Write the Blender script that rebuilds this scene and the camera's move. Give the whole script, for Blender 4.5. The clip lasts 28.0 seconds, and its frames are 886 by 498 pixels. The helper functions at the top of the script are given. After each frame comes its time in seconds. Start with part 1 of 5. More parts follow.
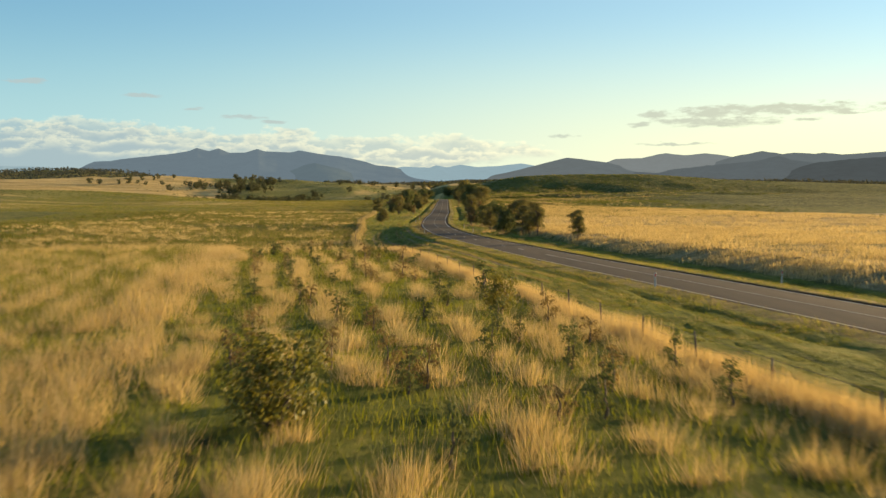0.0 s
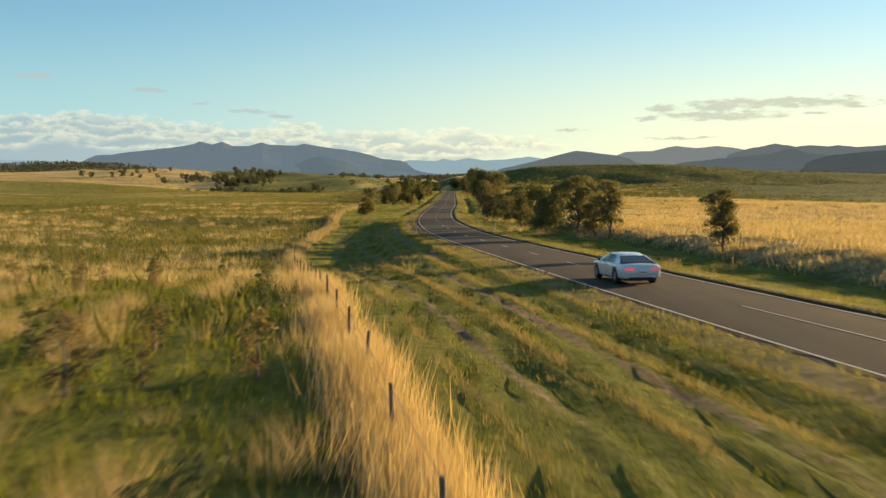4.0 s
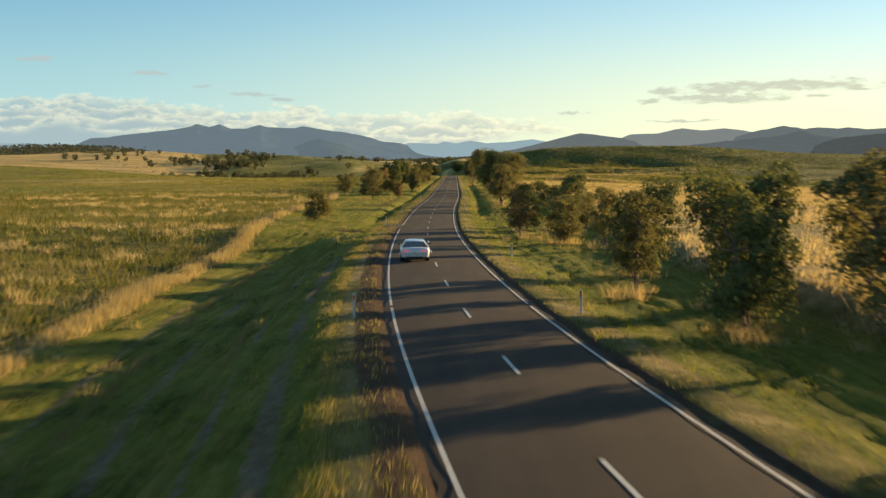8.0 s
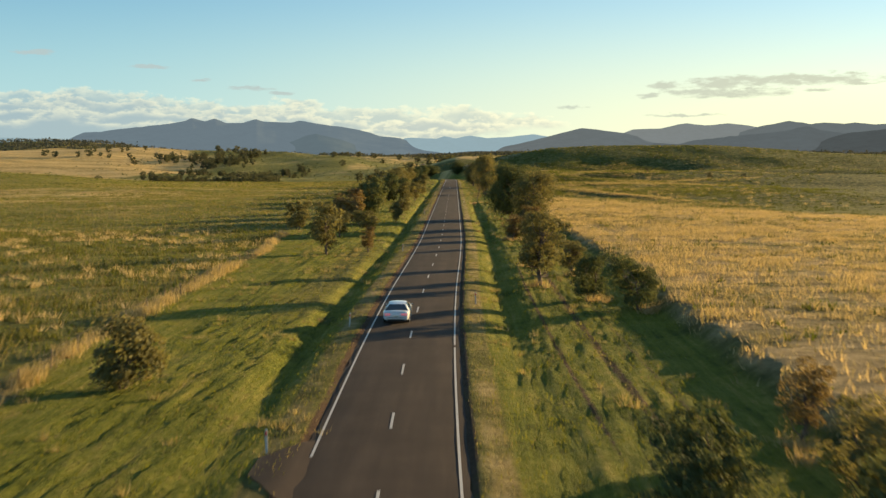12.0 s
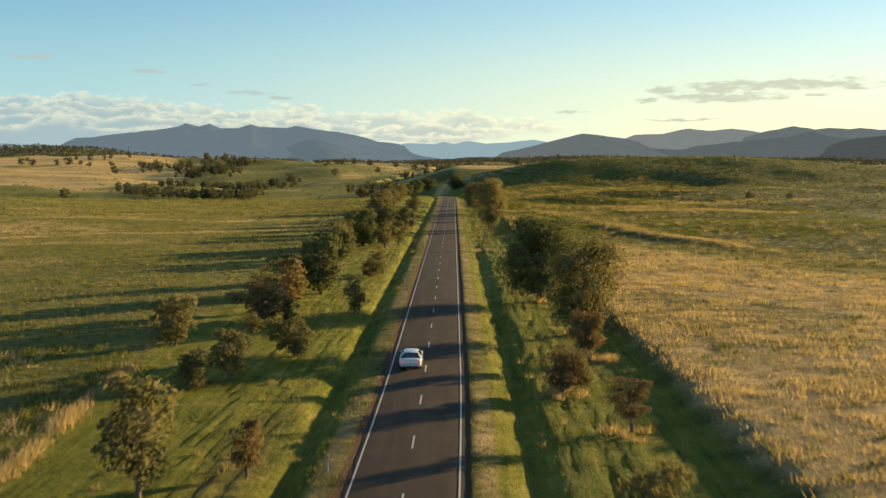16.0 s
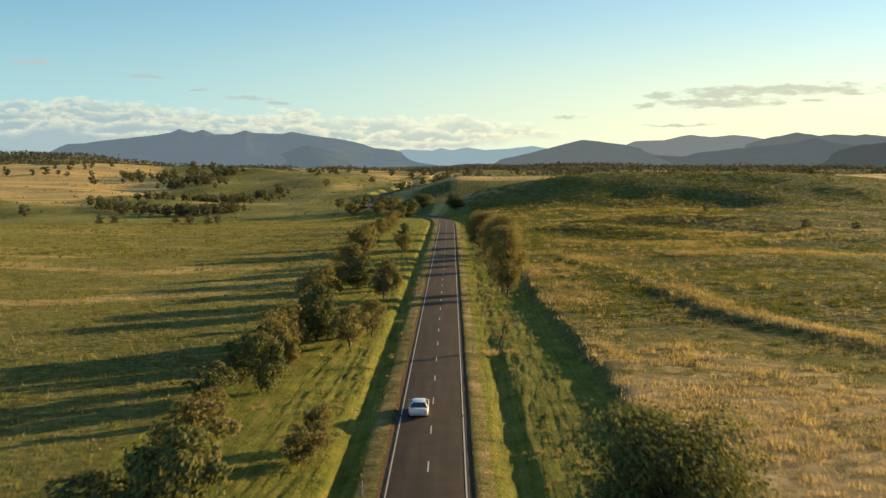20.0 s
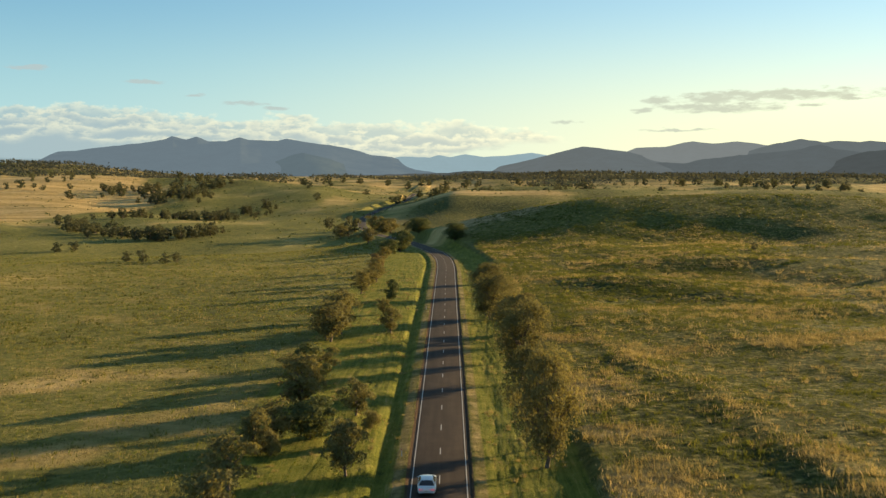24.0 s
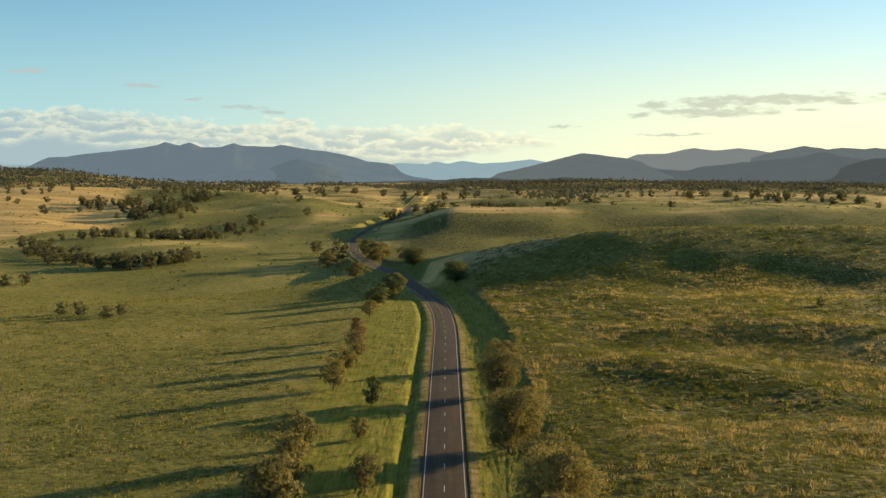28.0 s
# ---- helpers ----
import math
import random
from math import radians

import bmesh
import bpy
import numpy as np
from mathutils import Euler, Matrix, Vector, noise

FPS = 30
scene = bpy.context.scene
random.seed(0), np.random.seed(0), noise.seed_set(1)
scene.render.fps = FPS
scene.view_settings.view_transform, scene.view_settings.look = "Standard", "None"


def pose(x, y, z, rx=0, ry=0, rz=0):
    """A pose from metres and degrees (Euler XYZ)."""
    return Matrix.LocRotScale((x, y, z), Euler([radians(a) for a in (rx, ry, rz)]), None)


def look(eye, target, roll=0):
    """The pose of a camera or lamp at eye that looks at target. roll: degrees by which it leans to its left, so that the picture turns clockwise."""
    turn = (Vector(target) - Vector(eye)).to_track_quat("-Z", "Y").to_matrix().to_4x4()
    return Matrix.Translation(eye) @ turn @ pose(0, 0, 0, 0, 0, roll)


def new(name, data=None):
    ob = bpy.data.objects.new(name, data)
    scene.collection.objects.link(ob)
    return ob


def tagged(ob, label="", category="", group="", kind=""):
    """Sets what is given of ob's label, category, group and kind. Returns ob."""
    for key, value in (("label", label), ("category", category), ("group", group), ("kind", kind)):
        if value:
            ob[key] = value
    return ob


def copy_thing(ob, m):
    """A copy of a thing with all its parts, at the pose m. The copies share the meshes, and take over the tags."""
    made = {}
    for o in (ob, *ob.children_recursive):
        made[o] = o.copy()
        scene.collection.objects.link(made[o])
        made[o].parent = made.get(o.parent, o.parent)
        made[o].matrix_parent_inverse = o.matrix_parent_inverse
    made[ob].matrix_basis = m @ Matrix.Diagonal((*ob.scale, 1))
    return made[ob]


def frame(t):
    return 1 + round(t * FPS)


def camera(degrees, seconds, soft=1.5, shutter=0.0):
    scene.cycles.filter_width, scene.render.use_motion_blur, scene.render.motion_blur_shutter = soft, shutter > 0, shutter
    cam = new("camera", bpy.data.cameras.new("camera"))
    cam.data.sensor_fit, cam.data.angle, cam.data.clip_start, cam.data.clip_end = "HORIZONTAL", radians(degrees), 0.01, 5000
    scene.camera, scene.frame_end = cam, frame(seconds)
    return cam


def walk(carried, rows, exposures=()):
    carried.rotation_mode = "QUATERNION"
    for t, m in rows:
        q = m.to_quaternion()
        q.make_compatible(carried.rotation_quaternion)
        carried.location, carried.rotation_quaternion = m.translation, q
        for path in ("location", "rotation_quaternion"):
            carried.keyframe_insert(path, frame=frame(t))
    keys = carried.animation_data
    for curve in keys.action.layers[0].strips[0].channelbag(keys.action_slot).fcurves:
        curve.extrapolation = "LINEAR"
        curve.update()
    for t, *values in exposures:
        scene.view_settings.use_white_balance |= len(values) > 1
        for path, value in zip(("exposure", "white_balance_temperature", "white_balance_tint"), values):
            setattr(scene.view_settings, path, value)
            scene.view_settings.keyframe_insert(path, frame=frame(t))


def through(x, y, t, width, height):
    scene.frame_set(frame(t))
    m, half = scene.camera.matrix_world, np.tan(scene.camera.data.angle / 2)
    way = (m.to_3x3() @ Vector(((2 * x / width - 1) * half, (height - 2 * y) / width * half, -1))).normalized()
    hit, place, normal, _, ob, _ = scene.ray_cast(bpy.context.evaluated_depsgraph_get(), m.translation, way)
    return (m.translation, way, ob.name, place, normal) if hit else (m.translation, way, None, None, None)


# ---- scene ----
cam = camera(45.6, 28.0, 1.4, 0.5)
PATH = [
    (0, look((2.36, -72.02, 9.40), (2.03, 27.81, 3.57), 0.04)),
    (0.5, look((2.38, -63.33, 9.12), (2.02, 36.51, 3.39), 0.06)),
    (1, look((2.45, -54.71, 8.84), (1.96, 45.13, 3.11), 0.07)),
    (1.5, look((2.48, -45.47, 8.57), (1.90, 54.36, 2.88), 0.16)),
    (2, look((2.47, -36.13, 8.18), (1.80, 63.71, 2.53), 0.21)),
    (2.5, look((2.49, -26.60, 7.88), (1.73, 73.24, 2.13), 0.21)),
    (3, look((2.48, -17.03, 7.50), (1.63, 82.79, 1.61), 0.15)),
    (3.5, look((2.50, -7.07, 7.14), (1.53, 92.74, 1.01), 0.03)),
    (5.5, look((2.61, 32.25, 6.01), (1.57, 132.00, -0.98), -0.07)),
    (6, look((2.43, 42.63, 6.03), (1.34, 142.36, -1.18), -0.08)),
    (6.5, look((2.24, 53.14, 6.23), (1.17, 152.86, -1.22), -0.05)),
    (7, look((2.14, 63.44, 6.36), (1.07, 163.14, -1.22), -0.04)),
    (7.5, look((2.25, 73.49, 6.57), (1.12, 173.18, -1.17), -0.03)),
    (8, look((2.24, 83.63, 6.93), (1.08, 183.31, -1.03), -0.05)),
    (8.5, look((2.22, 93.86, 7.45), (1.07, 193.52, -0.65), -0.05)),
    (9, look((2.21, 103.66, 7.86), (1.03, 203.31, -0.42), -0.07)),
    (9.5, look((2.15, 113.64, 8.41), (0.97, 213.29, 0.10), -0.07)),
    (10, look((2.13, 123.58, 9.03), (0.93, 223.21, 0.62), -0.07)),
    (10.5, look((2.09, 133.39, 9.68), (0.91, 233.02, 1.23), -0.06)),
    (11, look((2.07, 143.17, 10.41), (0.91, 242.80, 1.95), -0.05)),
    (11.5, look((1.99, 153.10, 11.22), (0.86, 252.73, 2.76), 0.01)),
    (12, look((1.98, 162.68, 12.01), (0.88, 262.31, 3.50), 0.02)),
    (12.5, look((2.06, 172.59, 12.87), (0.94, 272.22, 4.35), 0.00)),
    (14.5, look((2.53, 211.22, 15.83), (1.44, 310.87, 7.50), -0.07)),
    (15, look((2.60, 221.04, 16.45), (1.53, 320.69, 8.20), -0.02)),
    (15.5, look((2.46, 230.87, 16.99), (1.44, 330.54, 8.84), -0.01)),
    (16, look((2.36, 240.84, 17.56), (1.38, 340.51, 9.48), 0.03)),
    (16.5, look((2.26, 250.92, 18.18), (1.33, 350.60, 10.22), 0.07)),
    (17, look((2.25, 261.00, 18.86), (1.32, 360.68, 10.94), 0.09)),
    (17.5, look((2.20, 271.05, 19.60), (1.29, 370.74, 11.76), 0.10)),
    (18, look((2.11, 280.91, 20.40), (1.25, 380.60, 12.57), 0.08)),
    (18.5, look((2.13, 290.54, 21.29), (1.25, 390.23, 13.54), 0.05)),
    (19, look((2.19, 299.86, 22.13), (1.38, 399.55, 14.36), -0.01)),
    (19.5, look((2.13, 309.41, 23.04), (1.34, 409.11, 15.37), 0.03)),
    (20, look((1.82, 319.08, 23.89), (1.05, 418.79, 16.30), 0.05)),
    (20.5, look((1.92, 328.88, 24.84), (1.21, 428.59, 17.32), 0.11)),
    (21, look((1.73, 338.70, 25.94), (1.01, 438.42, 18.48), 0.12)),
    (21.5, look((1.54, 348.50, 27.10), (0.85, 448.22, 19.72), 0.11)),
    (23.5, look((1.03, 387.02, 32.25), (0.48, 486.76, 25.07), 0.01)),
    (24, look((1.04, 396.50, 33.54), (0.47, 496.25, 26.42), -0.02)),
    (24.5, look((0.99, 405.89, 34.81), (0.43, 505.64, 27.74), -0.04)),
    (25, look((0.96, 415.15, 36.05), (0.42, 514.89, 28.95), -0.05)),
    (25.5, look((0.78, 424.38, 37.37), (0.30, 524.14, 30.37), -0.03)),
    (26, look((0.67, 433.56, 38.72), (0.20, 533.32, 31.77), 0.01)),
    (26.5, look((0.68, 442.78, 40.19), (0.24, 542.55, 33.34), 0.05)),
    (27, look((0.60, 451.90, 41.66), (0.21, 551.66, 34.81), 0.05)),
    (27.5, look((0.44, 460.87, 43.15), (0.10, 560.64, 36.37), 0.05)),
    (28, look((0.22, 469.60, 44.55), (-0.08, 569.38, 37.82), 0.07)),
]

walk(cam, PATH)

# ---- sky, sun ----
SUN_AZ, SUN_EL = 56.0, 9.0   # degrees from +y towards +x, and above the horizon
to_sun = Vector((math.sin(radians(SUN_AZ)) * math.cos(radians(SUN_EL)), math.cos(radians(SUN_AZ)) * math.cos(radians(SUN_EL)), math.sin(radians(SUN_EL))))
sun = new("sun", bpy.data.lights.new("sun", "SUN"))
sun.data.energy, sun.data.angle, sun.data.color = 5.0, radians(0.7), (1.0, 0.70, 0.33)
sun.matrix_basis = look((60, 300, 120), Vector((60, 300, 120)) - to_sun)


class Tree:
    """A small hand for node trees: each call makes a node and returns its first output."""

    def __init__(self, tree):
        self.t = tree
        tree.nodes.clear()

    def node(self, kind, **sets):
        n = self.t.nodes.new(kind)
        for k, v in sets.items():
            if k.startswith("in_"):
                key = k[3:].replace("_", " ")
                if isinstance(v, bpy.types.NodeSocket):
                    self.t.links.new(v, n.inputs[int(key)] if key.isdigit() else n.inputs[key])
                else:
                    (n.inputs[int(key)] if key.isdigit() else n.inputs[key]).default_value = v
            elif k == "op":
                n.operation = v
            elif k == "blend":
                n.blend_type = v
            elif k == "sky":
                n.sky_type = v
        return n

    def math(self, op, a, b=0.0, c=0.0, clamp=False):
        n = self.node("ShaderNodeMath", op=op, in_0=a, in_1=b, in_2=c)
        n.use_clamp = clamp
        return n.outputs[0]

    def mix(self, f, a, b, blend="MIX"):
        n = self.t.nodes.new("ShaderNodeMix")
        n.data_type, n.blend_type = "RGBA", blend
        for i, v in ((0, f), (6, a), (7, b)):
            if isinstance(v, bpy.types.NodeSocket):
                self.t.links.new(v, n.inputs[i])
            else:
                n.inputs[i].default_value = v if i == 0 else (*v, 1.0)[:4]
        return n.outputs[2]

    def noise(self, vec, scale, detail=4.0, rough=0.55, w=0):
        n = self.node("ShaderNodeTexNoise", in_Vector=vec, in_Scale=scale, in_Detail=detail, in_Roughness=rough)
        return n.outputs[0]

    def ramp(self, f, stops):
        n = self.t.nodes.new("ShaderNodeValToRGB")
        e = n.color_ramp.elements
        while len(e) < len(stops):
            e.new(0.5)
        for el, (p, c) in zip(e, stops):
            el.position, el.color = p, (*c, 1.0)
        self.t.links.new(f, n.inputs[0])
        return n.outputs[0]

    def step(self, v, a, b):
        n = self.t.nodes.new("ShaderNodeMapRange")
        n.interpolation_type = "SMOOTHSTEP"
        self.t.links.new(v, n.inputs[0])
        n.inputs[1].default_value, n.inputs[2].default_value = a, b
        return n.outputs[0]

    def step_linear(self, v, a, b):
        n = self.t.nodes.new("ShaderNodeMapRange")
        self.t.links.new(v, n.inputs[0])
        n.inputs[1].default_value, n.inputs[2].default_value = a, b
        return n.outputs[0]

    def scaled(self, vec, sx, sy, sz):
        n = self.node("ShaderNodeMapping", in_Vector=vec)
        n.inputs["Scale"].default_value = (sx, sy, sz)
        return n.outputs[0]


def sky_world():
    world = bpy.data.worlds.new("sky")
    world.use_nodes = True
    scene.world = world
    n = Tree(world.node_tree)
    s = n.t.nodes.new("ShaderNodeTexSky")
    s.sky_type, s.sun_disc = "NISHITA", False
    s.sun_elevation, s.sun_rotation = radians(SUN_EL), radians(SUN_AZ)
    s.altitude, s.air_density, s.dust_density, s.ozone_density = 600, 1.0, 0.6, 3.0
    co = n.t.nodes.new("ShaderNodeTexCoord").outputs["Generated"]
    sep = n.node("ShaderNodeSeparateXYZ", in_0=co)
    x, y, z = sep.outputs
    az = n.math("MULTIPLY", n.math("ARCTAN2", x, y), 57.2958)
    el = n.math("MULTIPLY", n.math("ARCSINE", z), 57.2958)
    flat = n.node("ShaderNodeCombineXYZ", in_0=az, in_1=el, in_2=0.0).outputs[0]
    fine = n.noise(n.scaled(flat, 0.55, 1.6, 1), 1.7, 5.0, 0.62)
    warm = n.math("MULTIPLY", n.step(az, -25.0, 25.0), n.step(az, 150.0, 80.0))
    bright = n.mix(warm, (0.52, 0.52, 0.39), (0.80, 0.74, 0.46))
    belly = n.mix(warm, (0.225, 0.295, 0.310), (0.43, 0.43, 0.33))
    # single flat clouds: azimuth, elevation, half width, half height
    wisps = None
    warp = n.math("MULTIPLY", n.math("SUBTRACT", fine, 0.5), 1.0)
    curl = n.noise(n.scaled(flat, 0.6, 2.2, 1), 1.6, 6.0, 0.65)
    for a, e, w, h in ((-21.6, 5.35, 1.2, 0.17), (-16.0, 4.75, 1.4, 0.13), (-13.4, 4.1, 0.7, 0.12), (-10.9, 3.72, 1.5, 0.14), (-9.3, 3.45, 0.7, 0.12),
                       (6.3, 2.75, 1.4, 0.10), (12.0, 2.3, 2.4, 0.10), (14.4, 3.95, 3.0, 0.42), (18.2, 4.05, 5.2, 0.36), (14.3, 3.45, 3.8, 0.34), (11.4, 3.85, 1.3, 0.24), (10.2, 3.33, 0.7, 0.16), (18.9, 3.5, 1.1, 0.13), (20.8, 3.78, 1.0, 0.11), (26.0, 4.2, 4.5, 0.25)):
        dx = n.math("DIVIDE", n.math("SUBTRACT", az, a), w)
        dy = n.math("DIVIDE", n.math("SUBTRACT", n.math("ADD", el, n.math("MULTIPLY", warp, 0.45)), e), h)
        d = n.math("ADD", n.math("MULTIPLY", dx, dx), n.math("MULTIPLY", dy, dy))
        m = n.step(n.math("ADD", n.math("MULTIPLY", d, 0.42), n.math("ADD", n.math("MULTIPLY", curl, 1.5), n.math("MULTIPLY", fine, 0.5))), 1.40, 0.98)
        wisps = m if wisps is None else n.math("MAXIMUM", wisps, m)
    sky = n.mix(1.0, s.outputs[0], (0.069, 0.100, 0.106), "MULTIPLY")
    veil = n.math("ADD", n.math("MULTIPLY_ADD", n.step(el, 40.0, 13.0), 0.12, 0.10), n.math("MULTIPLY", n.step(el, 10.0, 0.0), 0.66))
    sky = n.mix(veil, sky, n.mix(warm, (0.298, 0.435, 0.45), (0.70, 0.64, 0.39)))
    # rows of cumulus over the hills, one before the other: lit tops, grey-blue bodies
    tops = n.math("MULTIPLY", n.ramp(n.step_linear(az, -25.0, 11.0), ((0.0, (0.66,) * 3), (0.12, (0.74,) * 3), (0.36, (0.61,) * 3), (0.46, (0.65,) * 3), (0.52, (0.56,) * 3), (0.72, (0.53,) * 3), (0.84, (0.46,) * 3), (0.92, (0.25,) * 3))), 5.0)
    for drop, seed, wide, tall, seen in ((0.0, 3.1, 0.40, 0.85, 0.75), (0.4, 17.7, 0.48, 0.85, 0.85), (0.85, 41.3, 0.42, 0.8, 0.85), (1.35, 71.9, 0.36, 0.7, 0.85)):
        shifted = n.node("ShaderNodeVectorMath", op="ADD", in_0=n.scaled(flat, wide, 2.1 * wide, 1), in_1=(seed, seed * 0.7, 0.0)).outputs[0]
        body = n.noise(shifted, 1.0, 2.0, 0.5)
        puffs = n.noise(shifted, 3.6, 6.0, 0.62)
        h = n.math("ADD", n.math("MULTIPLY_ADD", n.math("SUBTRACT", body, 0.5), 2.2 * tall, -drop), n.math("MULTIPLY_ADD", n.math("SUBTRACT", puffs, 0.5), 1.1 * tall, tops))
        d = n.math("SUBTRACT", h, el)
        base = n.math("MULTIPLY_ADD", n.step(az, -7.0, 5.0), 1.9, -0.3)
        floor_edge = n.step(n.math("SUBTRACT", el, n.math("ADD", base, n.math("MULTIPLY", n.math("SUBTRACT", fine, 0.5), 0.8))), -0.1, 0.5)
        cover = n.math("MULTIPLY", n.math("MULTIPLY", n.step(d, -0.02, 0.28), floor_edge), seen)
        lit = n.math("MULTIPLY", n.step(d, 0.7, 0.02), n.step(puffs, 0.30, 0.60))
        sky = n.mix(cover, sky, n.mix(lit, belly, bright))
    sky = n.mix(n.math("MULTIPLY", wisps, 0.88), sky, n.mix(warm, (0.27, 0.33, 0.33), (0.36, 0.37, 0.28)))
    bg = n.node("ShaderNodeBackground", in_0=sky, in_1=0.69)
    out = n.t.nodes.new("ShaderNodeOutputWorld")
    n.t.links.new(bg.outputs[0], out.inputs[0])


sky_world()
scene.view_settings.exposure = 1.36


# ---- materials ----
def material(name, build, rough=0.8, spec=0.3):
    """A principled material; build(n, bsdf) wires its colour and relief and may return another shader for the surface."""
    m = bpy.data.materials.new(name)
    m.use_nodes = True
    n = Tree(m.node_tree)
    b = n.t.nodes.new("ShaderNodeBsdfPrincipled")
    b.inputs["Roughness"].default_value = rough
    b.inputs["Specular IOR Level"].default_value = spec
    other = build(n, b)
    out = n.t.nodes.new("ShaderNodeOutputMaterial")
    n.t.links.new(other if other is not None else b.outputs[0], out.inputs[0])
    return m


def link(n, a, b):
    n.t.links.new(a, b)


def relief(n, b, height, strength, distance):
    bump_node = n.node("ShaderNodeBump", in_Height=height, in_Strength=strength, in_Distance=distance)
    link(n, bump_node.outputs[0], b.inputs["Normal"])


def place(n):
    return n.t.nodes.new("ShaderNodeNewGeometry").outputs["Position"]


def attr(n, name):
    a = n.t.nodes.new("ShaderNodeAttribute")
    a.attribute_name = name
    return a.outputs["Fac"]


def ground_look(n, b):
    p = place(n)
    wide = n.noise(p, 0.025, 5.0, 0.6)
    mid = n.noise(p, 0.22, 6.0, 0.65)
    fine = n.noise(p, 3.0, 6.0, 0.7)
    clump = n.noise(n.scaled(p, 1.0, 1.15, 1), 0.75, 4.0, 0.6)
    green = n.ramp(n.math("ADD", n.math("MULTIPLY", mid, 0.4), n.math("ADD", n.math("MULTIPLY", clump, 0.4), n.math("MULTIPLY", fine, 0.2))), ((0.34, (0.040, 0.046, 0.010)), (0.5, (0.125, 0.122, 0.028)), (0.64, (0.25, 0.215, 0.060))))
    gold = n.ramp(n.math("ADD", n.math("MULTIPLY", mid, 0.35), n.math("ADD", n.math("MULTIPLY", clump, 0.4), n.math("MULTIPLY", fine, 0.25))), ((0.34, (0.15, 0.112, 0.046)), (0.5, (0.32, 0.236, 0.112)), (0.64, (0.50, 0.38, 0.195))))
    soil = n.ramp(fine, ((0.3, (0.05, 0.032, 0.02)), (0.7, (0.12, 0.075, 0.045))))
    streak = n.noise(n.scaled(p, 1.6, 0.07, 1), 1.0, 5.0, 0.65)
    lush = n.ramp(n.math("ADD", n.math("MULTIPLY", streak, 0.35), n.math("ADD", n.math("MULTIPLY", mid, 0.35), n.math("MULTIPLY", fine, 0.3))), ((0.38, (0.040, 0.050, 0.008)), (0.47, (0.132, 0.147, 0.018)), (0.55, (0.210, 0.202, 0.034)), (0.64, (0.35, 0.262, 0.085))))
    g = n.step(n.math("ADD", attr(n, "gold"), n.math("MULTIPLY", n.math("SUBTRACT", n.math("ADD", n.math("MULTIPLY", wide, 0.5), n.math("MULTIPLY", mid, 0.5)), 0.5), 1.8)), 0.25, 0.75)
    col = n.mix(g, green, gold)
    # far field colours are lightened: sun on upright grass and haze are put in
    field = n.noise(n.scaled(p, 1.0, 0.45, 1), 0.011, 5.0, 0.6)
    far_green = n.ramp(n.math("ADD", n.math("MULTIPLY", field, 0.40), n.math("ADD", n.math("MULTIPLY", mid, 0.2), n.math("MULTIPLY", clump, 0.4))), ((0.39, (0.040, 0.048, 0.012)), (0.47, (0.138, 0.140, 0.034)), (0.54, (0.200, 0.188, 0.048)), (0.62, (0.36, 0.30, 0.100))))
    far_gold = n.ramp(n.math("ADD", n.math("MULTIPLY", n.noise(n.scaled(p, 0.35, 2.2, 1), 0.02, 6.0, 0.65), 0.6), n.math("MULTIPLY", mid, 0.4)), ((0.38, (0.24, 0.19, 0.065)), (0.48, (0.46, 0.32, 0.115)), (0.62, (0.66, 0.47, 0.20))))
    col = n.mix(attr(n, "lightened_pasture"), col, n.mix(n.step(n.math("ADD", attr(n, "gold"), n.math("MULTIPLY", n.math("SUBTRACT", field, 0.5), 1.2)), 0.30, 0.62), far_green, far_gold))
    col = n.mix(n.step(n.math("ADD", attr(n, "lush"), n.math("MULTIPLY", n.math("SUBTRACT", mid, 0.5), 0.9)), 0.3, 0.7), col, lush)
    col = n.mix(n.step(n.math("ADD", attr(n, "soil"), n.math("MULTIPLY", n.math("SUBTRACT", fine, 0.5), 1.2)), 0.35, 0.7), col, soil)
    # dark weeds, with the shade in the hollows between clumps put into the colour
    rough_shaded_green = n.ramp(n.math("ADD", n.math("MULTIPLY", mid, 0.2), n.math("ADD", n.math("MULTIPLY", clump, 0.6), n.math("MULTIPLY", fine, 0.2))), ((0.40, (0.015, 0.022, 0.006)), (0.48, (0.048, 0.060, 0.013)), (0.54, (0.105, 0.108, 0.024)), (0.61, (0.30, 0.255, 0.095))))
    col = n.mix(attr(n, "wild"), col, rough_shaded_green)
    dust = n.ramp(n.math("ADD", n.math("MULTIPLY", mid, 0.4), n.math("MULTIPLY", fine, 0.6)), ((0.32, (0.095, 0.068, 0.036)), (0.52, (0.22, 0.165, 0.095)), (0.7, (0.35, 0.275, 0.165))))
    col = n.mix(n.step(n.math("ADD", attr(n, "dust"), n.math("MULTIPLY", n.math("SUBTRACT", fine, 0.5), 1.1)), 0.35, 0.7), col, dust)
    link(n, col, b.inputs["Base Color"])
    relief(n, b, n.math("ADD", n.math("MULTIPLY", clump, n.math("MULTIPLY_ADD", attr(n, "wild"), 1.8, n.math("MULTIPLY_ADD", attr(n, "lightened_pasture"), 1.0, 0.8))), n.math("ADD", n.math("MULTIPLY", mid, 1.2), fine)), 1.0, 0.40)


